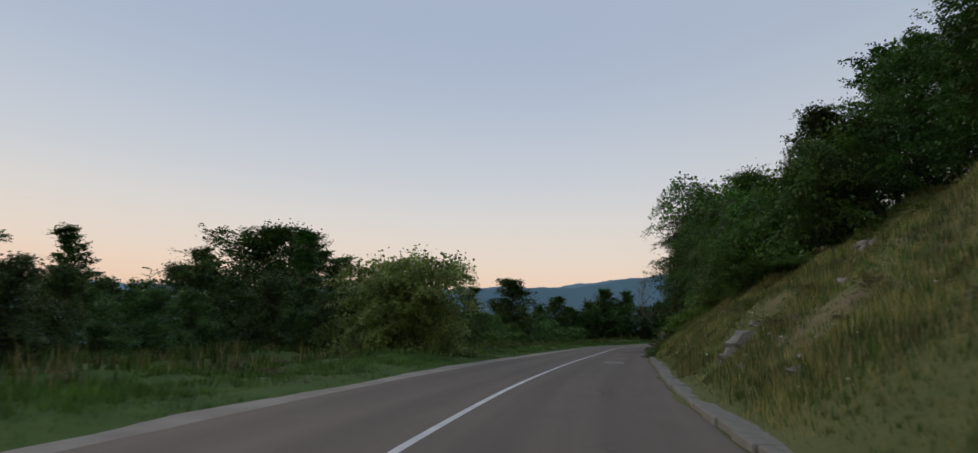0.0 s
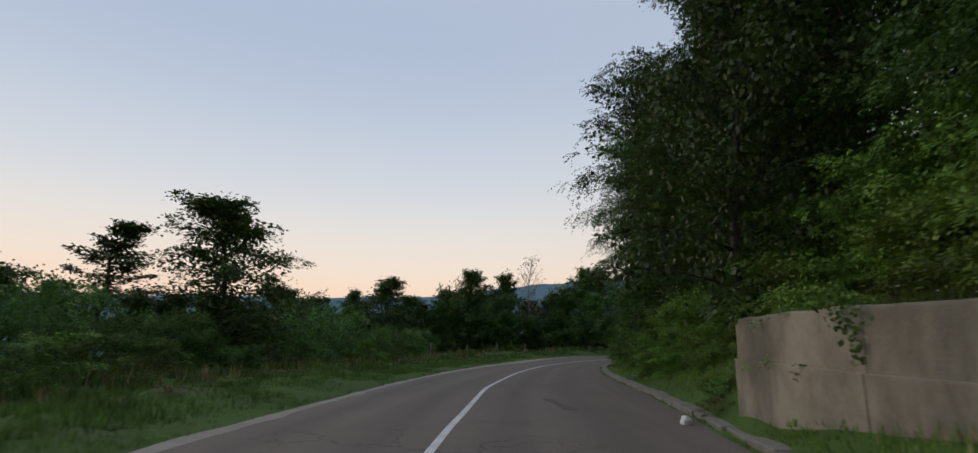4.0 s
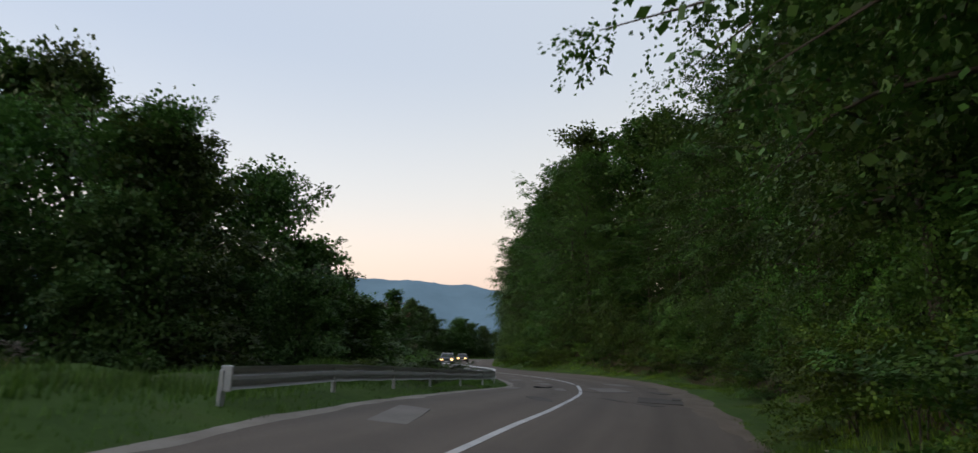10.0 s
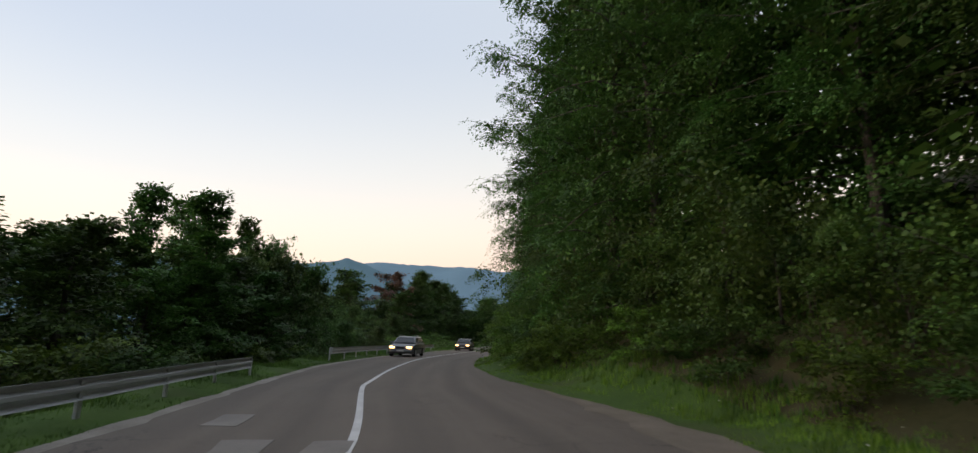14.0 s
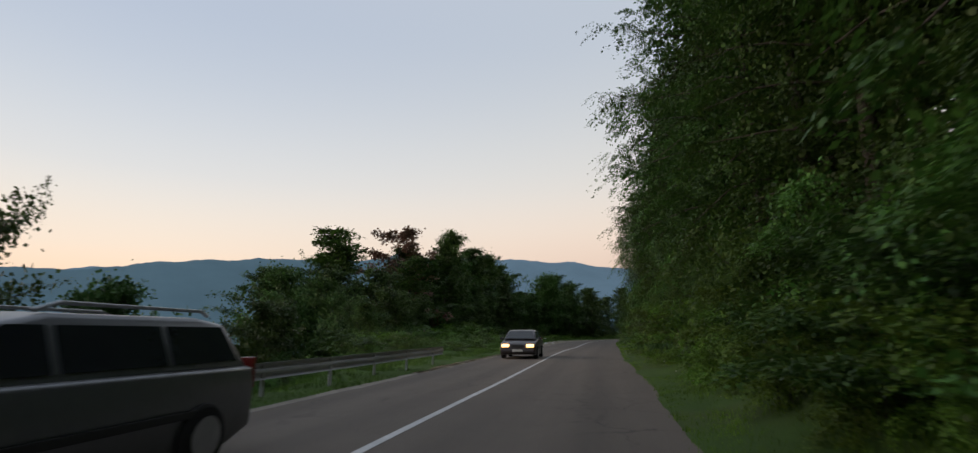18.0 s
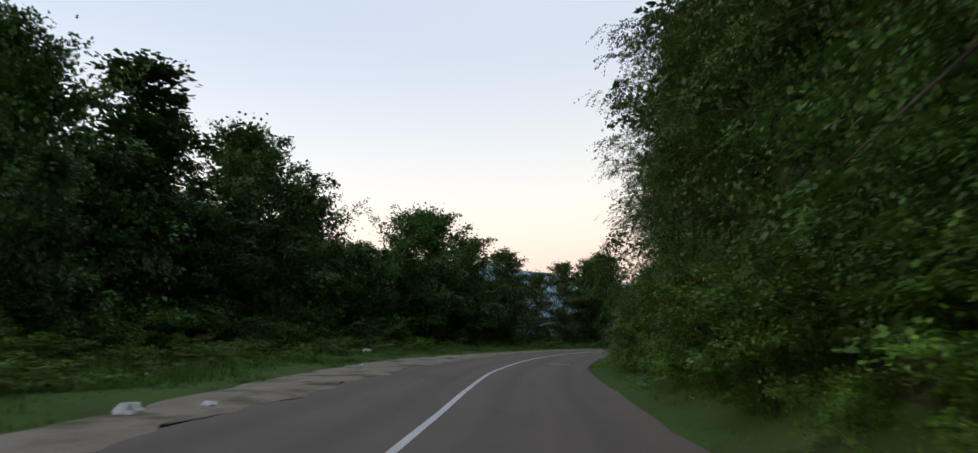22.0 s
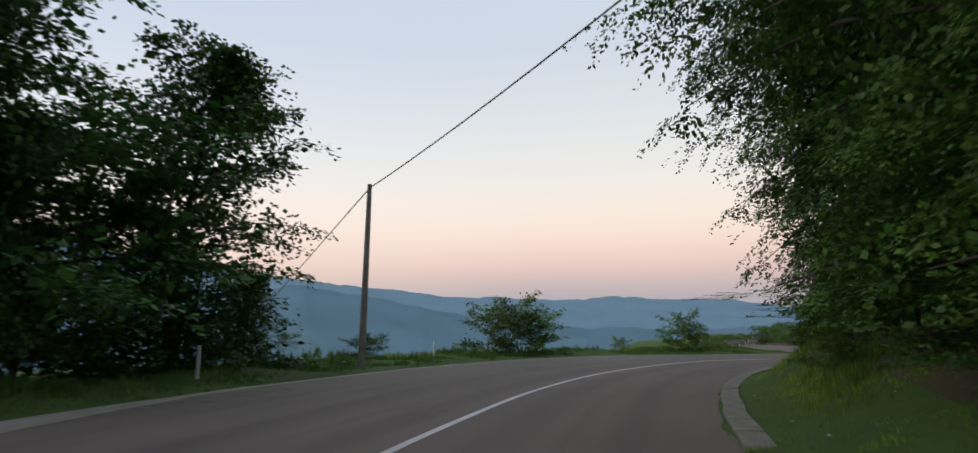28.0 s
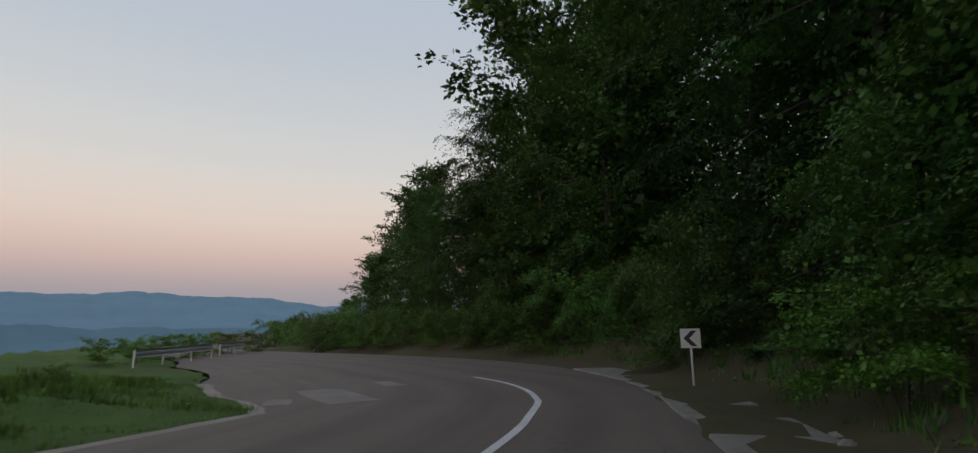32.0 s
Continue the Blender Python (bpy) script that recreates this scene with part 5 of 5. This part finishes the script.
def ivy(seed):
    """Trailing strands that hang over the wall's face at its joints."""
    rng = np.random.default_rng(seed)
    a, b = np.array((8.25, 39.3)), np.array((10.95, 53.7))
    d = (b - a) / np.linalg.norm(b - a)
    out = np.array((-d[1], d[0]))
    V = []
    for f, drop, broad in ((0.11, 0.9, 0.10), (0.12, 0.3, 0.25), (0.24, 1.0, 0.12), (0.25, 0.3, 0.25), (0.49, 0.3, 0.3), (0.77, 0.7, 0.14), (0.79, 0.3, 0.3), (0.99, 0.2, 0.2), (0.02, 0.2, 0.2)):
        for _ in range(int(260 * drop * broad * 3)):
            q = rng.random() ** 1.4
            p = a + (b - a) * f + d * rng.normal(0, broad * (1 - 0.6 * q)) + out * (0.29 + rng.uniform(0.0, 0.07))
            z = 1.48 + 0.36 * f - q * drop + rng.normal(0, 0.03)
            w, t = rng.normal(0, 1, 3), rng.normal(0, 1, 3) - (0, 0, 1.0)
            t /= np.linalg.norm(t)
            w = np.cross(w, t)
            w /= np.linalg.norm(w) + 1e-9
            c, k = np.array((p[0], p[1], z)), rng.uniform(0.04, 0.085)
            V += [c - t * k * 0.5, c + w * k * 0.4, c + t * k * 0.5, c - w * k * 0.4]
    tagged(quads("ivy", np.array(V), LEAFVINE), "ivy strands hanging over the concrete wall", "ivy", "", "stuff")


ivy(6)


# ---- rocks, stones, litter ----
def rock(x, y, size, seed, mat=None, label="pale limestone boulder in the dry grass", category="rock", name="rock", z=None, flat=0.7, group="stones"):
    rng = random.Random(seed)
    bm = bmesh.new()
    bmesh.ops.create_icosphere(bm, subdivisions=2, radius=0.5)
    for v in bm.verts:
        n = noise.noise(v.co * 2.1 + Vector((seed * 3.7, 0, 0)))
        v.co *= 1 + 0.55 * n
        v.co.z *= flat
        for ax in range(3):
            v.co[ax] = round(v.co[ax] * 3.2 + 0.35 * noise.noise(v.co * 3 + Vector((0, seed, 0)))) / 3.2 * 0.55 + v.co[ax] * 0.45
    me = bpy.data.meshes.new(name)
    bm.to_mesh(me)
    bm.free()
    me.materials.append(mat or ROCK)
    ob = tagged(new(name, me), label, category, group)
    base = ground_z(x, y) if z is None else z
    ob.matrix_basis = pose(x, y, base + size * flat * 0.22, rng.uniform(-15, 15), rng.uniform(-15, 15), rng.uniform(0, 360)) @ Matrix.Diagonal((size, size * rng.uniform(0.6, 0.9), size, 1))
    return ob


for k, (x, y, s) in enumerate([(5.1, 14.8, 1.0), (4.6, 14.4, 0.6), (5.6, 15.3, 0.4), (7.5, 14.6, 0.4), (6.3, 17.5, 0.3), (9.2, 16.2, 0.5), (10.2, 18.5, 0.6), (9.6, 17.4, 0.4)]):
    rock(x, y, s, 10 + k)
for k, (u, o, s) in enumerate([(0.75, 3.6, 0.5), (0.85, 4.1, 0.4), (0.95, 3.4, 0.35), (1.05, 3.9, 0.3), (1.5, 4.2, 0.3), (2.0, 4.2, 0.28), (0.9, 4.6, 0.3), (2.3, 3.9, 0.25), (1.7, 3.7, 0.2), (2.05, 3.5, 0.22), (10.6, 2.9, 0.4), (10.8, 3.1, 0.3), (10.7, 2.7, 0.22), (33.0, 3.2, 0.3), (32.6, 3.0, 0.25), (32.9, 2.9, 0.2)]):
    x, y = place(u, o)
    rock(x, y, s, 40 + k, None, "flat pale stone lying at the foot of the bank", flat=0.35)
PLASTIC = plain("white_plastic", (0.62, 0.62, 0.60), 0.5)
for k, (x, y, s) in enumerate([(135.6, 201.7, 0.4), (121.8, 187.2, 0.34), (122.9, 187.3, 0.22), (131, 195.2, 0.2), (112.5, 178.5, 0.25), (103.4, 172.4, 0.2), (10.2, 54.6, 0.25), (9.0, 46.2, 0.25)]):
    rock(x, y, s, 70 + k, PLASTIC, "crumpled white plastic bag dropped beside the road", "litter", "litter_bag", None, 0.8, "litter")


STRIP = [(0.45 * math.cos(a) - 0.1, 0.22 * math.sin(a), 0.018 + 0.02 * math.sin(3 * a)) for a in np.linspace(0.3, 2.6, 9)]
tyre_strip = tubes("tyre_strip", [(STRIP, [0.02, 0.035, 0.04, 0.045, 0.045, 0.04, 0.04, 0.03, 0.015])], plain("tyre_shred", (0.02, 0.02, 0.021), 0.8), None, 6)
tyre_strip.matrix_basis = pose(46.1, 110.8, 0.004, 0, 0, 150)
tagged(tyre_strip, "black curled strip of torn tyre on the asphalt", "litter")

# ---- kerbs and gutter slabs ----
def kerb(u0, u1, length, wide, high, inset, label, jitter, name="kerb_stone"):
    top = tagged(new("kerb"), label, "kerb", "", "structure")
    bm = box_bm((length - 0.02, wide, high + 0.12), (0, 0, (high - 0.12) / 2), 0.03)
    me = bpy.data.meshes.new(name)
    bm.to_mesh(me)
    bm.free()
    me.materials.append(KERB)
    rng = random.Random(int(u0 * 10))
    s = metres_at(u0)
    while s < metres_at(u1):
        u = along(s)
        t = axis(u)[1]
        e0, e1 = place(u, at(RIGHT, u)), place(along(s + length), at(RIGHT, along(s + length)))
        x, y = place(u, at(RIGHT, u) + inset + rng.uniform(-jitter, jitter))
        ob = new(name, me)
        ob.parent = top
        ob.matrix_basis = pose(x, y, rng.uniform(-jitter, jitter) * 0.4, rng.uniform(-2, 2), rng.uniform(-1, 1), math.degrees(math.atan2(e1[1] - e0[1], e1[0] - e0[0])) + rng.uniform(-2, 2))
        s += length
    return top


kerb(-1.5, 2.6, 1.0, 0.55, 0.11, 0.32, "weathered sloping concrete kerb below the bank", 0.03)
kerb(2.6, 9.6, 1.0, 0.32, 0.10, 0.22, "weathered low concrete kerb beside the road", 0.03)
kerb(28.8, 31.2, 1.0, 0.35, 0.07, 0.2, "low concrete kerb on the inside of the bend", 0.02)
kerb(31.2, 32.7, 1.2, 0.8, 0.03, 0.4, "broken pale concrete gutter slabs beside the bend", 0.03, "gutter_slab")
kerb(32.7, 34.7, 1.3, 1.35, 0.025, 0.62, "pale concrete apron of broken slabs on the bend", 0.03, "gutter_slab")


# ---- pole, wires, sign, stakes ----
def line_pole():
    top = root("utility_pole", 203.0, 215.3, ground_z(203.0, 215.3), "grey concrete line pole on the grassy brow", "utility pole")
    bm = bmesh.new()
    bmesh.ops.create_cone(bm, cap_ends=True, segments=10, radius1=0.15, radius2=0.09, depth=7.4, matrix=Matrix.Translation((0, 0, 3.3)))
    part("pole", bm, WOOD, top)
    bm = box_bm((0.34, 0.07, 0.06), (0.02, 0, 6.8), 0.01)
    part("bracket", bm, STEEL, top)
    for sx in (-0.14, 0.16):
        bm = bmesh.new()
        bmesh.ops.create_cone(bm, cap_ends=True, segments=8, radius1=0.035, radius2=0.03, depth=0.11, matrix=Matrix.Translation((sx, 0, 6.88)))
        part("insulator", bm, PORCELAIN, top)
    tip = Vector((203.0, 215.3, ground_z(203.0, 215.3) + 6.85))
    for far, sag in ((Vector(WIRE_A), 1.1), (Vector(WIRE_B), 0.4)):
        pts = []
        for s in np.linspace(0, 1, 24):
            q = tip.lerp(far, float(s))
            q.z -= sag * 4 * s * (1 - s)
            pts.append(tuple(q))
        ob = tubes("overhead_cable", [(pts, [0.022] * 24)], CABLE, None, 6)
        tagged(ob, "dark overhead cable hung from the line pole", "cable")


PORCELAIN = plain("porcelain", (0.35, 0.33, 0.30), 0.3)
CABLE = plain("cable", (0.03, 0.03, 0.032), 0.6)
WIRE_A = (172.4, 189.6, 13.2)
WIRE_B = (324.0, 301.0, -13.0)
for far_x, far_y, top_z in ((172.4, 189.6, 13.2), (324.0, 301.0, -13.0)):
    bm = bmesh.new()
    bmesh.ops.create_cone(bm, cap_ends=True, segments=10, radius1=0.15, radius2=0.09, depth=8, matrix=Matrix.Translation((0, 0, -3.9)))
    part("pole", bm, CONCRETE, root("utility_pole", far_x, far_y, top_z, "grey concrete line pole among the trees", "utility pole"))
line_pole()

WHITE = plain("sign_white", (0.60, 0.60, 0.58), 0.45)
BLACK = plain("sign_black", (0.014, 0.014, 0.015), 0.5)


def chevron_sign():
    x, y = 218.35, 184.9
    z = ground_z(x, y)
    top = root("chevron_sign", x, y, z, "black and white chevron sign on a thin post", "road sign", "", 36.0)
    post = tubes("post", [([(0, 0, -0.3), (0, 0, 0.5), (0, 0, 1.2 - z)], [0.022] * 3)], WHITE, top, 8)
    bm = box_bm((0.38, 0.02, 0.38), (0, 0.035, 1.02 - z), 0.006)
    plate = part("plate", bm, WHITE, top, "white sign plate")
    bm = bmesh.new()
    ch = [(-0.19, 0.0), (0.02, 0.21), (0.17, 0.21), (-0.03, 0.0), (0.17, -0.21), (0.02, -0.21)]
    face = [bm.verts.new((-0.72 * sx, 0.0495, 1.02 - z + 0.72 * sz)) for sx, sz in ch]
    back = [bm.verts.new((-0.72 * sx, 0.0455, 1.02 - z + 0.72 * sz)) for sx, sz in ch]
    bm.faces.new((face[3], face[2], face[1], face[0]))
    bm.faces.new((face[5], face[4], face[3], face[0]))
    for i in range(6):
        bm.faces.new((face[i], face[(i + 1) % 6], back[(i + 1) % 6], back[i]))
    part("chevron", bm, BLACK, plate, "black chevron pointing along the bend")


chevron_sign()


def stake(x, y, high, seed, mat=None, label="weathered wooden fence stake in the grass", thick=0.06):
    rng = random.Random(seed)
    z = ground_z(x, y)
    V, F = tube([(0, 0, -0.3), (rng.uniform(-0.02, 0.02), 0, high * 0.5), (rng.uniform(-0.07, 0.07), rng.uniform(-0.05, 0.05), high)], [thick, thick * 0.95, thick * 0.8], 7)
    ob = tagged(mesh_ob("fence_post", V, F, mat or WOOD), label, "fence post", "fence posts")
    ob.matrix_basis = pose(x, y, z, 0, 0, rng.uniform(0, 360))


for k, (x, y, h) in enumerate([(6.9, 99.4, 1.35), (2.5, 95, 1.1), (10.5, 101.5, 1.0), (14.0, 104.5, 1.0), (17.5, 107, 0.95), (-1.5, 90.5, 1.2), (20.5, 109.5, 0.9), (-4.5, 84, 1.1), (-6.5, 78, 1.0)]):
    stake(x, y, h, k)
for k, (x, y) in enumerate([(208.6, 209.2 + 4.5), (196.4, 217.4)]):
    stake(x, y, 0.85, 60 + k, WHITE, "white roadside marker post in the grass", 0.05)


# ---- grass, weeds and flowers ----
def blades(name, u0, u1, side, d0, d1, per_m2, tall, mat, label, seed, n_blade=5, width=0.012):
    rng = np.random.default_rng(seed)
    length = metres_at(u1) - metres_at(u0)
    n = int(length * (d1 - d0) * per_m2)
    s = metres_at(u0) + rng.random(n) * length
    u = np.interp(s, RUN, FINE)
    d = d0 + (d1 - d0) * rng.random(n) ** 1.15
    px, py = np.interp(u, FINE, FP[:, 0]), np.interp(u, FINE, FP[:, 1])
    tx, ty = np.interp(u, FINE, FT[:, 0]), np.interp(u, FINE, FT[:, 1])
    o = at(RIGHT, u) + d if side > 0 else at(LEFT, u) - d
    x, y = px + ty * o, py - tx * o
    clump = np.clip(0.75 + 0.6 * np.sin(x * 0.9 + 2 * np.sin(y * 0.31)) * np.sin(y * 1.1 + 1.4 * np.sin(x * 0.43)), 0.25, 1.4)
    z, _, dr, dl = terrain(np.c_[x, y])
    ok = (dr > 0.02) | (dl > 0.02)
    x, y, z, clump = x[ok], y[ok], z[ok], clump[ok]
    n = len(x)
    edge = np.clip(np.maximum(dr, dl)[ok] / 1.2, 0.35, 1.0)
    k = n_blade
    bx, by = np.repeat(x, k) + rng.normal(0, 0.05, n * k), np.repeat(y, k) + rng.normal(0, 0.05, n * k)
    h = np.repeat(tall * clump * edge, k) * rng.uniform(0.5, 1.25, n * k)
    a = rng.uniform(0, 2 * math.pi, n * k)
    lean = rng.uniform(0.1, 0.65, n * k) * h
    w = width * (1 + h * 1.5)
    base = np.stack([bx, by, np.repeat(z, k) - 0.04], 1)
    sidev = np.stack([-np.sin(a) * w, np.cos(a) * w, 0 * a], 1)
    tip = base + np.stack([np.cos(a) * lean, np.sin(a) * lean, h + 0.04], 1)
    tagged(quads(name, np.stack([base - sidev, base + sidev, tip], 1).reshape(-1, 3), mat, None, 3), label, "grass", "", "stuff")


blades("verge_grass", 4.4, 31.5, 1, 0.0, 2.6, 70, 0.16, VERGEGRASS, "short green grass of the verge", 1, 5, 0.009)
blades("verge_grass", -1, 35, -1, 0.0, 4.5, 46, 0.22, GRASS, "rough green grass on the valley side", 2, 5, 0.010)
blades("bank_grass", -1, 4.6, 1, 0.5, 12, 44, 0.34, STRAW, "tall dry grass on the bank", 3, 4, 0.0055)
blades("bank_grass", -1, 5.2, 1, 0.3, 12, 58, 0.26, GRASS, "green grass and weeds on the bank", 4, 5, 0.008)
blades("meadow_grass", -1, 11, -1, 3.5, 14, 5, 0.42, GRASS, "tall rough meadow grass and weeds", 5, 6, 0.016)
blades("meadow_grass", -1, 11, -1, 4, 14, 1.8, 0.5, STRAW, "dry tall meadow grass", 6, 5, 0.012)
blades("meadow_grass", 19.8, 34, -1, 3.5, 8, 6, 0.35, GRASS, "tall rough grass at the foot of the trees", 7, 6, 0.016)
blades("bank_grass", 3.0, 4.8, 1, 0.35, 2.2, 110, 0.20, VERGEGRASS, "tall green grass at the foot of the wall", 9, 5, 0.009)
blades("undergrowth", 5, 36, 1, 1.6, 6, 14, 0.22, LEAFVINE, "low leafy undergrowth below the trees", 8, 6, 0.014)


def flowers(name, u0, u1, side, d0, d1, n, tall, size, label, seed):
    rng = np.random.default_rng(seed)
    V = []
    for _ in range(n):
        u = along(rng.uniform(metres_at(u0), metres_at(u1)))
        d = rng.uniform(d0, d1)
        x, y = place(u, at(RIGHT, u) + d if side > 0 else at(LEFT, u) - d)
        z = ground_z(x, y) + tall * rng.uniform(0.6, 1.3)
        r = size * rng.uniform(0.6, 1.3)
        w = rng.uniform(0, 6.28)
        for q in range(3):
            c = np.array([x, y, z]) + rng.normal(0, r * 0.5, 3) * (1, 1, 0.3)
            a = np.array([math.cos(w + q), math.sin(w + q), 0.2 * rng.normal()]) * r
            b = np.array([-math.sin(w + q), math.cos(w + q), 0.2 * rng.normal()]) * r
            V += [c - a, c - b, c + a, c + b]
    tagged(quads(name, np.array(V), BLOOM), label, "flowers", "", "stuff")


flowers("wildflowers", 0.5, 5.2, 1, 0.8, 6, 420, 0.32, 0.028, "scattered small white wildflowers on the bank", 1)
flowers("wildflowers", 5, 34, 1, 0.5, 2.4, 160, 0.22, 0.022, "scattered small white wildflowers in the verge", 2)
flowers("wildflowers", 6, 34, -1, 0.6, 6, 260, 0.30, 0.026, "scattered small white wildflowers in the grass", 3)

# ---- oncoming cars, standing in the other lane ----
TYRE = plain("tyre_rubber", (0.018, 0.018, 0.019), 0.85)
ALLOY = plain("alloy", (0.38, 0.38, 0.39), 0.35, 0.7)
GLASS = plain("tinted_glass", (0.02, 0.024, 0.028), 0.08)
LAMP = plain("headlamp", (0.8, 0.75, 0.6), 0.3, 0.0, (1.0, 0.55, 0.2), 3.4)
LENS = plain("tail_lens", (0.25, 0.02, 0.015), 0.25)
TRIM = plain("black_trim", (0.02, 0.02, 0.022), 0.6)
PLATE = plain("plate_white", (0.55, 0.55, 0.53), 0.5)


def car(x, y, heading, paint, label, long=4.5, estate=True):
    top = root("car", x, y, 0, label, "car", "oncoming cars", heading)
    L, W = long / 2, 0.89
    # side outline of the lower body and of the cabin, nose towards +x
    low = [(-L, 0.34), (-L, 0.78), (-L + 0.06, 0.96), (0.62, 0.98), (L - 0.35, 0.83), (L - 0.06, 0.68), (L, 0.50), (L - 0.04, 0.26), (L - 0.5, 0.20), (-L + 0.4, 0.20)]
    roof_back = -L + (0.32 if estate else 1.0)
    cab = [(-L + 0.08, 0.95), (roof_back, 1.40), (roof_back + 0.4, 1.46), (0.05, 1.46), (0.42, 1.38), (1.12, 0.955)]

    def hull(outline, wide_low, wide_top, z0, z1, crown_in):
        bm = bmesh.new()
        rings = []
        for f in (-1, -0.93, -0.55, 0, 0.55, 0.93, 1):
            ring = []
            for px, pz in outline:
                k = (pz - z0) / (z1 - z0)
                w = wide_low + (wide_top - wide_low) * max(0, min(1, k))
                bulge = 1 - 0.035 * abs(f) ** 3 * (1 if abs(px) > L * 0.6 else 0.25)
                inset = crown_in * abs(f) ** 6
                ring.append(bm.verts.new((px * bulge, f * w, pz - inset)))
            rings.append(ring)
        n = len(outline)
        for a, b in zip(rings, rings[1:]):
            for i in range(n):
                bm.faces.new((a[i], a[(i + 1) % n], b[(i + 1) % n], b[i]))
        bm.faces.new(rings[0][::-1])
        bm.faces.new(rings[-1])
        bmesh.ops.recalc_face_normals(bm, faces=bm.faces[:])
        edges = [e for e in bm.edges if e.calc_face_angle(0) > 0.5]
        bmesh.ops.bevel(bm, geom=edges, offset=0.035, segments=2, affect="EDGES", profile=0.5)
        for f in bm.faces:
            f.smooth = True
        return bm

    part("body", hull(low, W - 0.04, W - 0.01, 0.2, 0.98, 0.03), paint, top)
    part("cabin", hull(cab, W - 0.07, W - 0.24, 0.95, 1.46, 0.02), paint, top)
    # glass set 4 mm proud of the cabin
    def pane(name, pts):
        bm = bmesh.new()
        f = bm.faces.new([bm.verts.new(p) for p in pts])
        ext = bmesh.ops.extrude_face_region(bm, geom=[f])
        nrm = f.normal if f.normal.length else Vector((0, 0, 1))
        f.normal_update()
        for v in [g for g in ext["geom"] if isinstance(g, bmesh.types.BMVert)]:
            v.co += f.normal * -0.012
        bmesh.ops.recalc_face_normals(bm, faces=bm.faces[:])
        return part(name, bm, GLASS, top, "dark glass")
    pane("windscreen", [(1.10, -0.70, 1.0), (1.10, 0.70, 1.0), (0.50, 0.57, 1.385), (0.50, -0.57, 1.385)])
    pane("rear_window", [(-L + 0.09, 0.66, 1.02), (-L + 0.09, -0.66, 1.02), (roof_back - 0.03, -0.56, 1.37), (roof_back - 0.03, 0.56, 1.37)])
    for s in (-1, 1):
        def sw(px, pz):
            k = (pz - 0.95) / 0.51
            return (px, s * (W - 0.07 - 0.17 * k + 0.006), pz)
        for a0, a1, b0, b1 in ((0.92, 0.10, 0.40, 0.10), (0.02, -0.98, 0.02, -0.98), (-1.06, -L + 0.32, -1.06, roof_back + 0.14)):
            pts = [sw(a0, 1.01), sw(a1, 1.01), sw(b1, 1.36), sw(b0, 1.36)]
            pane("side_window", pts if s < 0 else pts[::-1])
        bm = box_bm((0.10, 0.17, 0.12), (0.82, s * (W + 0.08), 1.0), 0.03)
        part("wing_mirror", bm, paint, top)
        bm = box_bm((0.16, 0.36, 0.15), (L - 0.10, s * 0.60, 0.66), 0.045)
        part("headlight", bm, LAMP, top, "lit yellowish headlight")
        bm = box_bm((0.08, 0.16, 0.34), (-L + 0.02, s * 0.74, 0.86), 0.02)
        part("tail_light", bm, LENS, top, "red tail light")
        if estate:
            part("roof_rail", tube_bm([(roof_back + 0.2, s * 0.56, 1.47), (roof_back + 0.3, s * 0.57, 1.52), (-0.1, s * 0.57, 1.53), (0.1, s * 0.56, 1.46)], 0.018), ALLOY, top, "bright roof rail")
        part("side_trim", box_bm((2.6, 0.02, 0.07), (-0.1, s * (W + 0.002), 0.55), 0.006), TRIM, top)
        for wx in (L - 0.86, -L + 0.86):
            bm = bmesh.new()
            bmesh.ops.create_cone(bm, cap_ends=True, segments=26, radius1=0.32, radius2=0.32, depth=0.21, matrix=pose(wx, s * (W - 0.09), 0.315, 90, 0, 0))
            bmesh.ops.bevel(bm, geom=[e for e in bm.edges if e.calc_face_angle(0) > 0.8], offset=0.04, segments=2, affect="EDGES", profile=0.5)
            wheel = part("wheel", bm, TYRE, top)
            bm = bmesh.new()
            bmesh.ops.create_cone(bm, cap_ends=True, segments=20, radius1=0.20, radius2=0.17, depth=0.03, matrix=pose(wx, s * (W + 0.022), 0.315, 90 * s, 0, 0))
            part("rim", bm, ALLOY, wheel, "alloy rim")
    top.matrix_basis = top.matrix_basis @ Matrix.Diagonal((1, 1, 0.955, 1))
    part("grille", box_bm((0.05, 0.62, 0.17), (L - 0.02, 0, 0.64), 0.02), TRIM, top)
    part("bumper", box_bm((0.14, 1.62, 0.16), (L - 0.05, 0, 0.40), 0.05), paint, top)
    part("number_plate", box_bm((0.02, 0.5, 0.11), (L + 0.03, 0, 0.42), 0.004), PLATE, top, "plain white plate")
    return top


def tube_bm(path, radius):
    V, F = tube(path, [radius] * len(path), 6)
    bm = bmesh.new()
    vs = [bm.verts.new(v) for v in V]
    for f in F:
        bm.faces.new([vs[i] for i in f])
    return bm


for u, o, col, name, text, ln, est in ((18.25, -4.25, (0.15, 0.155, 0.165), "grey_paint", "metallic grey estate car with lit headlights on the road", 4.55, True),
                                       (20.02, -3.2, (0.06, 0.052, 0.055), "dark_paint", "small dark hatchback with yellow headlights on the road", 4.0, False)):
    x, y = place(u, o)
    t = axis(u)[1]
    car(x, y, math.degrees(math.atan2(-t[1], -t[0])), plain(name, col, 0.3, 0.4), text, ln, est)
